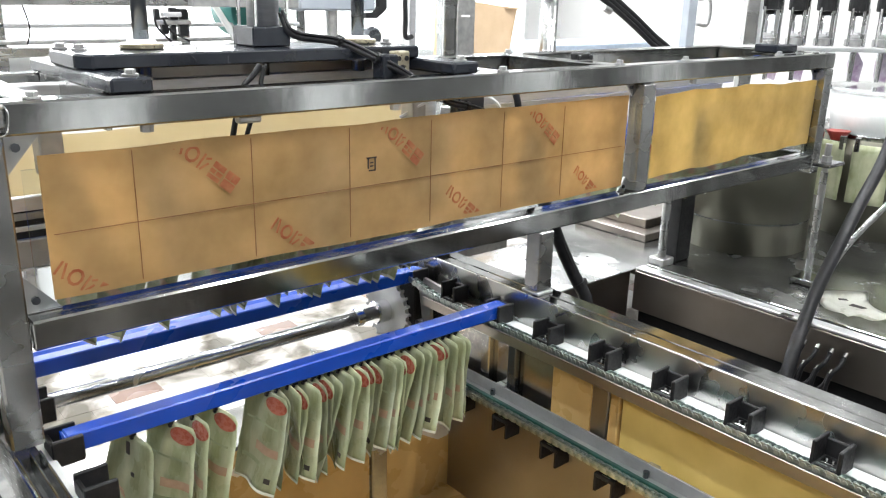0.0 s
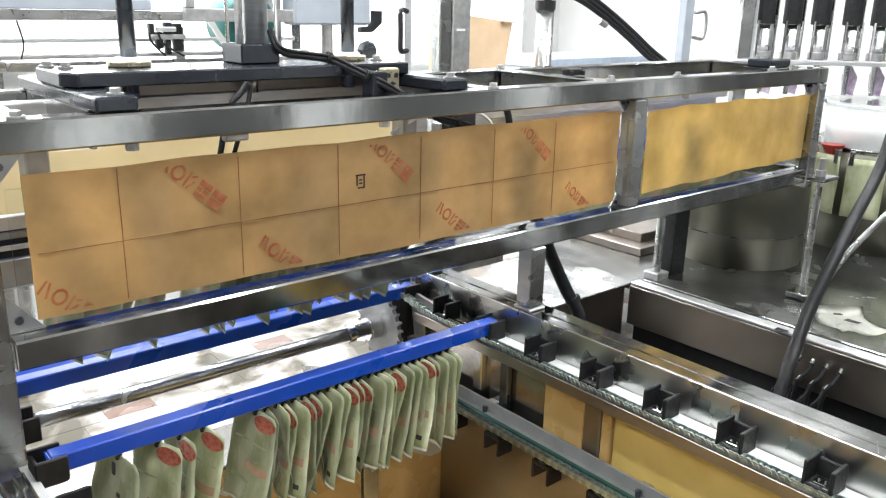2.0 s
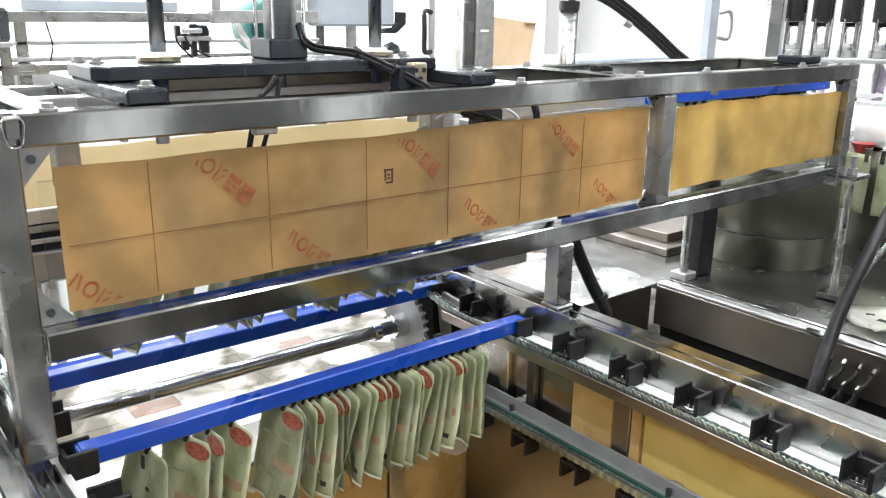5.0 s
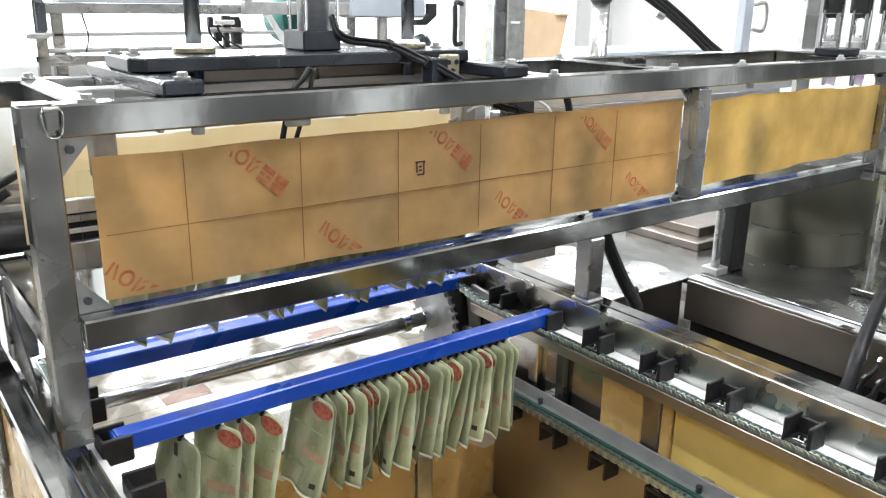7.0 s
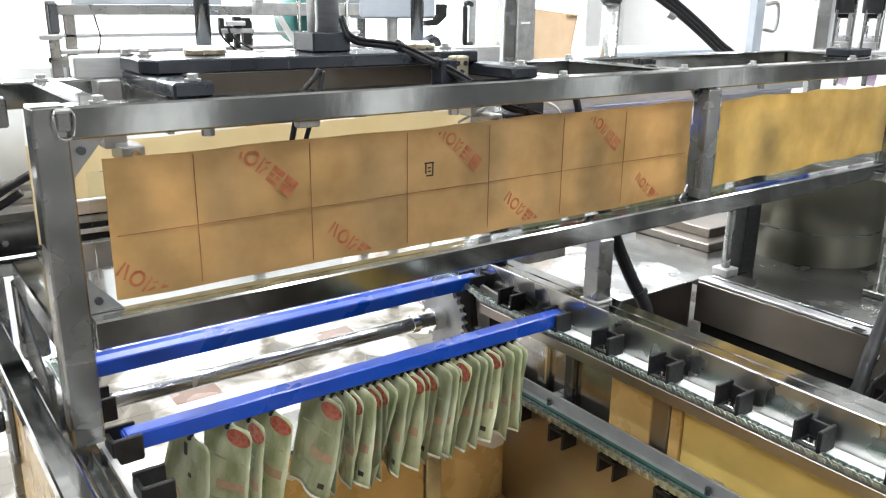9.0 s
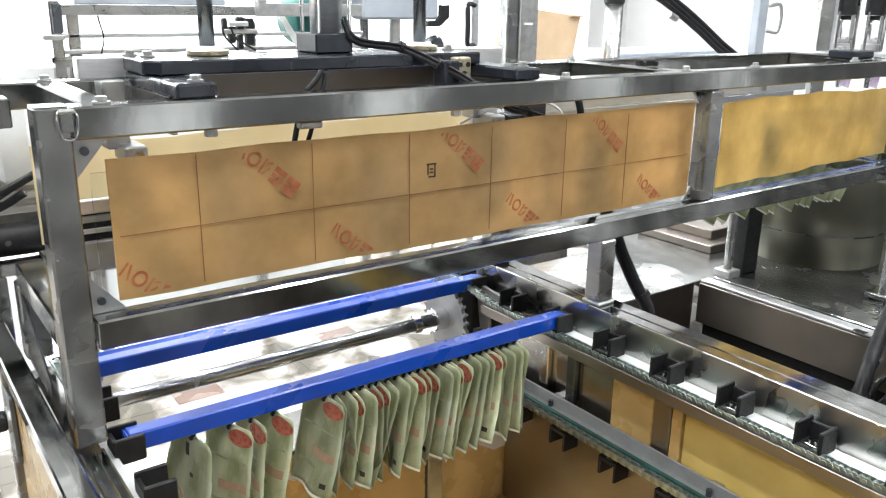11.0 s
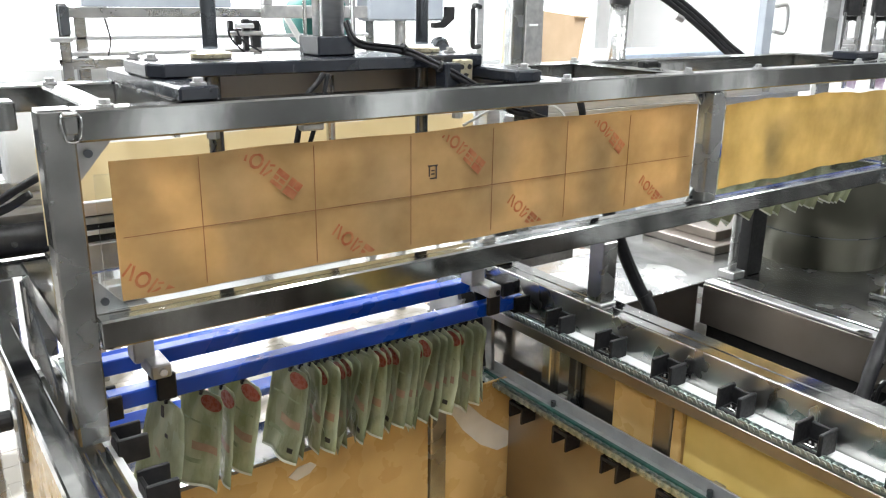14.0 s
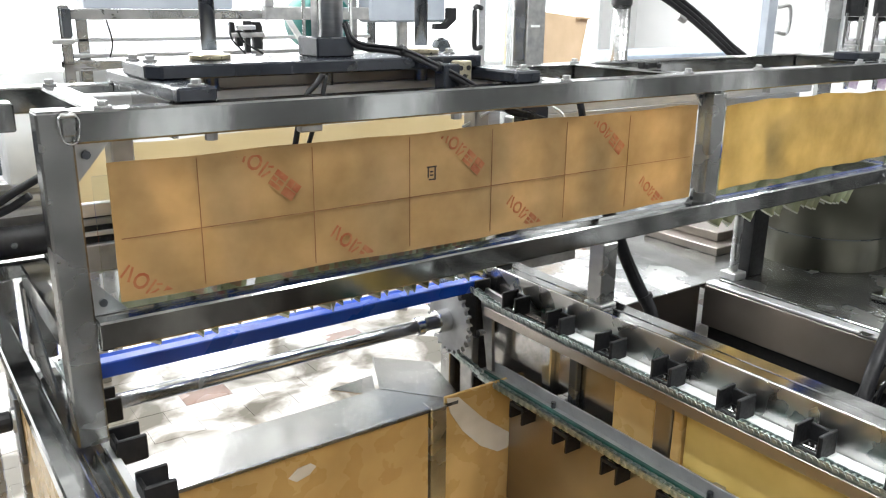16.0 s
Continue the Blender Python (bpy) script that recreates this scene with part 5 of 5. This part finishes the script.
# ---- filling head and tub beyond the deck ----
FILL = Matrix.Translation((3.25, 0.64, 0)) @ Matrix.Rotation(radians(-40.2), 4, "Z")
fill = empty("filling_head", "row of steel filling cylinders with black caps on a plate", "filling machine")
fill.matrix_world = FILL
part("plate", box(-0.1, 1.1, -0.05, 0.35, 1.415, 1.435, 0.004), ALU, fill)
part("column", box(-0.075, -0.02, -0.02, 0.04, DZ + 0.001, 2.1, 0.004), STEEL_Z, fill)
part("column", box(-0.015, 0.0, 0.0, 0.02, 1.436, 2.1, 0.002), ALU, fill)
for u in (0.045, 0.165, 0.29, 0.43, 0.555, 0.68, 0.8, 0.92):
    cyl = part("filling_cylinder", rod((u, 0.03, 1.47), (u, 0.03, 1.585), 0.026, seg=18), CHROME, fill, "", True)
    part("lower_ring", rod((u, 0.03, 1.4355), (u, 0.03, 1.469), 0.036, seg=18, bevel=0.003), DULL, cyl)
    part("sight_band", box(u - 0.014, u + 0.014, -0.001, 0.008, 1.495, 1.565, 0.003), WHITEP, cyl)
    part("cap", rod((u, 0.03, 1.586), (u, 0.03, 1.73), 0.04, seg=18, bevel=0.004), NYLON, cyl, "black motor cap")
    for du in (-0.036, 0.036):
        part("tie_rod", rod((u + du, 0.0, 1.436), (u + du, 0.0, 1.6), 0.006, seg=8), CHROME, cyl)
    part("riser", rod((u + 0.06, 0.1, 1.436), (u + 0.06, 0.1, 2.0), 0.024, seg=12), STEEL_Z, cyl)
    part("nozzle", rod((u + 0.02, 0.05, 1.28), (u + 0.02, 0.05, 1.414), 0.011, 0.014, seg=10), CHROME, cyl)
    part("film_wrap", prism([(u + 0.03, 1.29), (u + 0.075, 1.275), (u + 0.085, 1.36), (u + 0.05, 1.41), (u + 0.025, 1.37)], "y", 0.07, 0.1), PURPLE, cyl, "crumpled purple film")
tub = empty("white_tub", "round pale acrylic tub on a steel stand", "tub")
tub.matrix_world = FILL @ Matrix.Translation((0.62, -0.05, 0))
part("wall", rod((0, 0, 1.075), (0, 0, 1.25), 0.245, 0.262, seg=40), WHITEP, tub, "", True)
part("rim", rod((0, 0, 1.251), (0, 0, 1.268), 0.275, seg=40), GLASS, tub, "clear rim")
part("stand_plate", rod((0, 0, 1.055), (0, 0, 1.0745), 0.27, seg=40, bevel=0.003), STEEL_X, tub)
part("red_cap", rod((-0.285, -0.125, 1.05), (-0.285, -0.125, 1.09), 0.028, 0.05, seg=20), REDP, tub, "red plastic cap")
part("clamp_rod", rod((0.06, -0.36, 0.95), (0.06, -0.36, 1.26), 0.009, seg=10), CHROME, tub)
part("clamp_bar", box(-0.05, 0.2, -0.37, -0.35, 1.12, 1.14, 0.002), DULL, tub)
part("clamp_bar", box(-0.06, -0.02, -0.38, -0.34, 1.10, 1.16, 0.004), NYLON, tub)
# dark drum filling the dark space below the tub
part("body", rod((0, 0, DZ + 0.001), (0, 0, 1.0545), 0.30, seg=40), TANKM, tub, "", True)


def rotary_pouch(seed):
    """A broad filled pouch held by its upper corners, seen flat on; local x across, y outwards."""
    rnd = random.Random(seed)
    bm = bmesh.new()
    ph, nu, nv = rnd.uniform(0, 6), 8, 10
    sides = []
    for s in (-1, 1):
        sides.append([[bm.verts.new((0.15 * (i / nu - 0.5), s * (0.002 + 0.012 * math.sin(math.pi * i / nu) * math.sin(math.pi * (0.1 + 0.85 * j / nv))) + 0.003 * math.sin(7 * j / nv + ph), -0.25 * j / nv)) for i in range(nu + 1)] for j in range(nv + 1)])
    for j in range(nv):
        for i in range(nu):
            for g in sides:
                bm.faces.new((g[j][i], g[j][i + 1], g[j + 1][i + 1], g[j + 1][i]))
    a, b = sides
    rim = [(0, i) for i in range(nu)] + [(j, nu) for j in range(nv)] + [(nv, nu - i) for i in range(nu)] + [(nv - j, 0) for j in range(nv)]
    for p, q in zip(rim, rim[1:] + rim[:1]):
        bm.faces.new((a[p[0]][p[1]], a[q[0]][q[1]], b[q[0]][q[1]], b[p[0]][p[1]]))
    bmesh.ops.recalc_face_normals(bm, faces=bm.faces[:])
    return bm


for k in range(8):
    ang = radians(118 + 29 * k)
    rp = empty("rotary_pouch", "broad pale green pouch held by a gripper of the filling machine", "pouch", "pouches on the filling machine")
    part("film", rotary_pouch(k), POUCH, rp, smooth=True)
    part("gripper", box(-0.07, -0.05, -0.012, 0.012, -0.03, 0.03, 0.002), CHROME, rp)
    part("gripper", box(0.05, 0.07, -0.012, 0.012, -0.03, 0.03, 0.002), CHROME, rp)
    rp.matrix_world = tub.matrix_world @ Matrix.Translation((0.355 * math.cos(ang), 0.355 * math.sin(ang), 1.05)) @ Matrix.Rotation(ang - math.pi / 2, 4, "Z")

# ---- floor tiles, laid last ----
TW, TD, GAP = 0.2, 0.12, 0.0007


def slab(verts, faces, x, y, z):
    k = len(verts)
    a, b = TW / 2 - GAP, TD / 2 - GAP
    verts += [(x + u, y + v, w) for w in (z - 0.01, z) for u, v in ((-a, -b), (a, -b), (a, b), (-a, b))]
    faces += [(k + 4, k + 5, k + 6, k + 7)] + [(k + i, k + (i + 1) % 4, k + 4 + (i + 1) % 4, k + 4 + i) for i in range(4)]


def slab_mesh(name, cells, material):
    verts, faces = [], []
    for x, y, z in cells:
        slab(verts, faces, x, y, z)
    me = bpy.data.meshes.new(name)
    me.from_pydata(verts, [], faces)
    me.materials.append(material)
    return me


tile_near, tile_brown = slab_mesh("tile", [(0, 0, 0)], TILE), slab_mesh("tile", [(0, 0, 0)], TILE_B)
trng = random.Random(4)
rest, rest_brown = [], []
for j in range(int((Y1 - Y0) / TD)):
    for i in range(int((X1 - X0) / TW) - 1):
        x, y, z = X0 + (i + 0.5 + 0.5 * (j % 2)) * TW, Y0 + (j + 0.5) * TD, trng.uniform(-0.0006, 0.0006)
        brown = trng.random() < 0.09
        if -0.3 < x < 2.1 and 0.75 < y < 3.4:
            t = part("tile", tile_brown if brown else tile_near, None, floor)
            t.location = (x, y, z)
        else:
            (rest_brown if brown else rest).append((x, y, z))
for cells, m in ((rest, TILE), (rest_brown, TILE_B)):
    tagged(part("tiles", slab_mesh("tiles", cells, m), None, floor), kind="stuff")


def motions():
    for ob, rows in MOVES:
        walk(ob, rows)


motions()
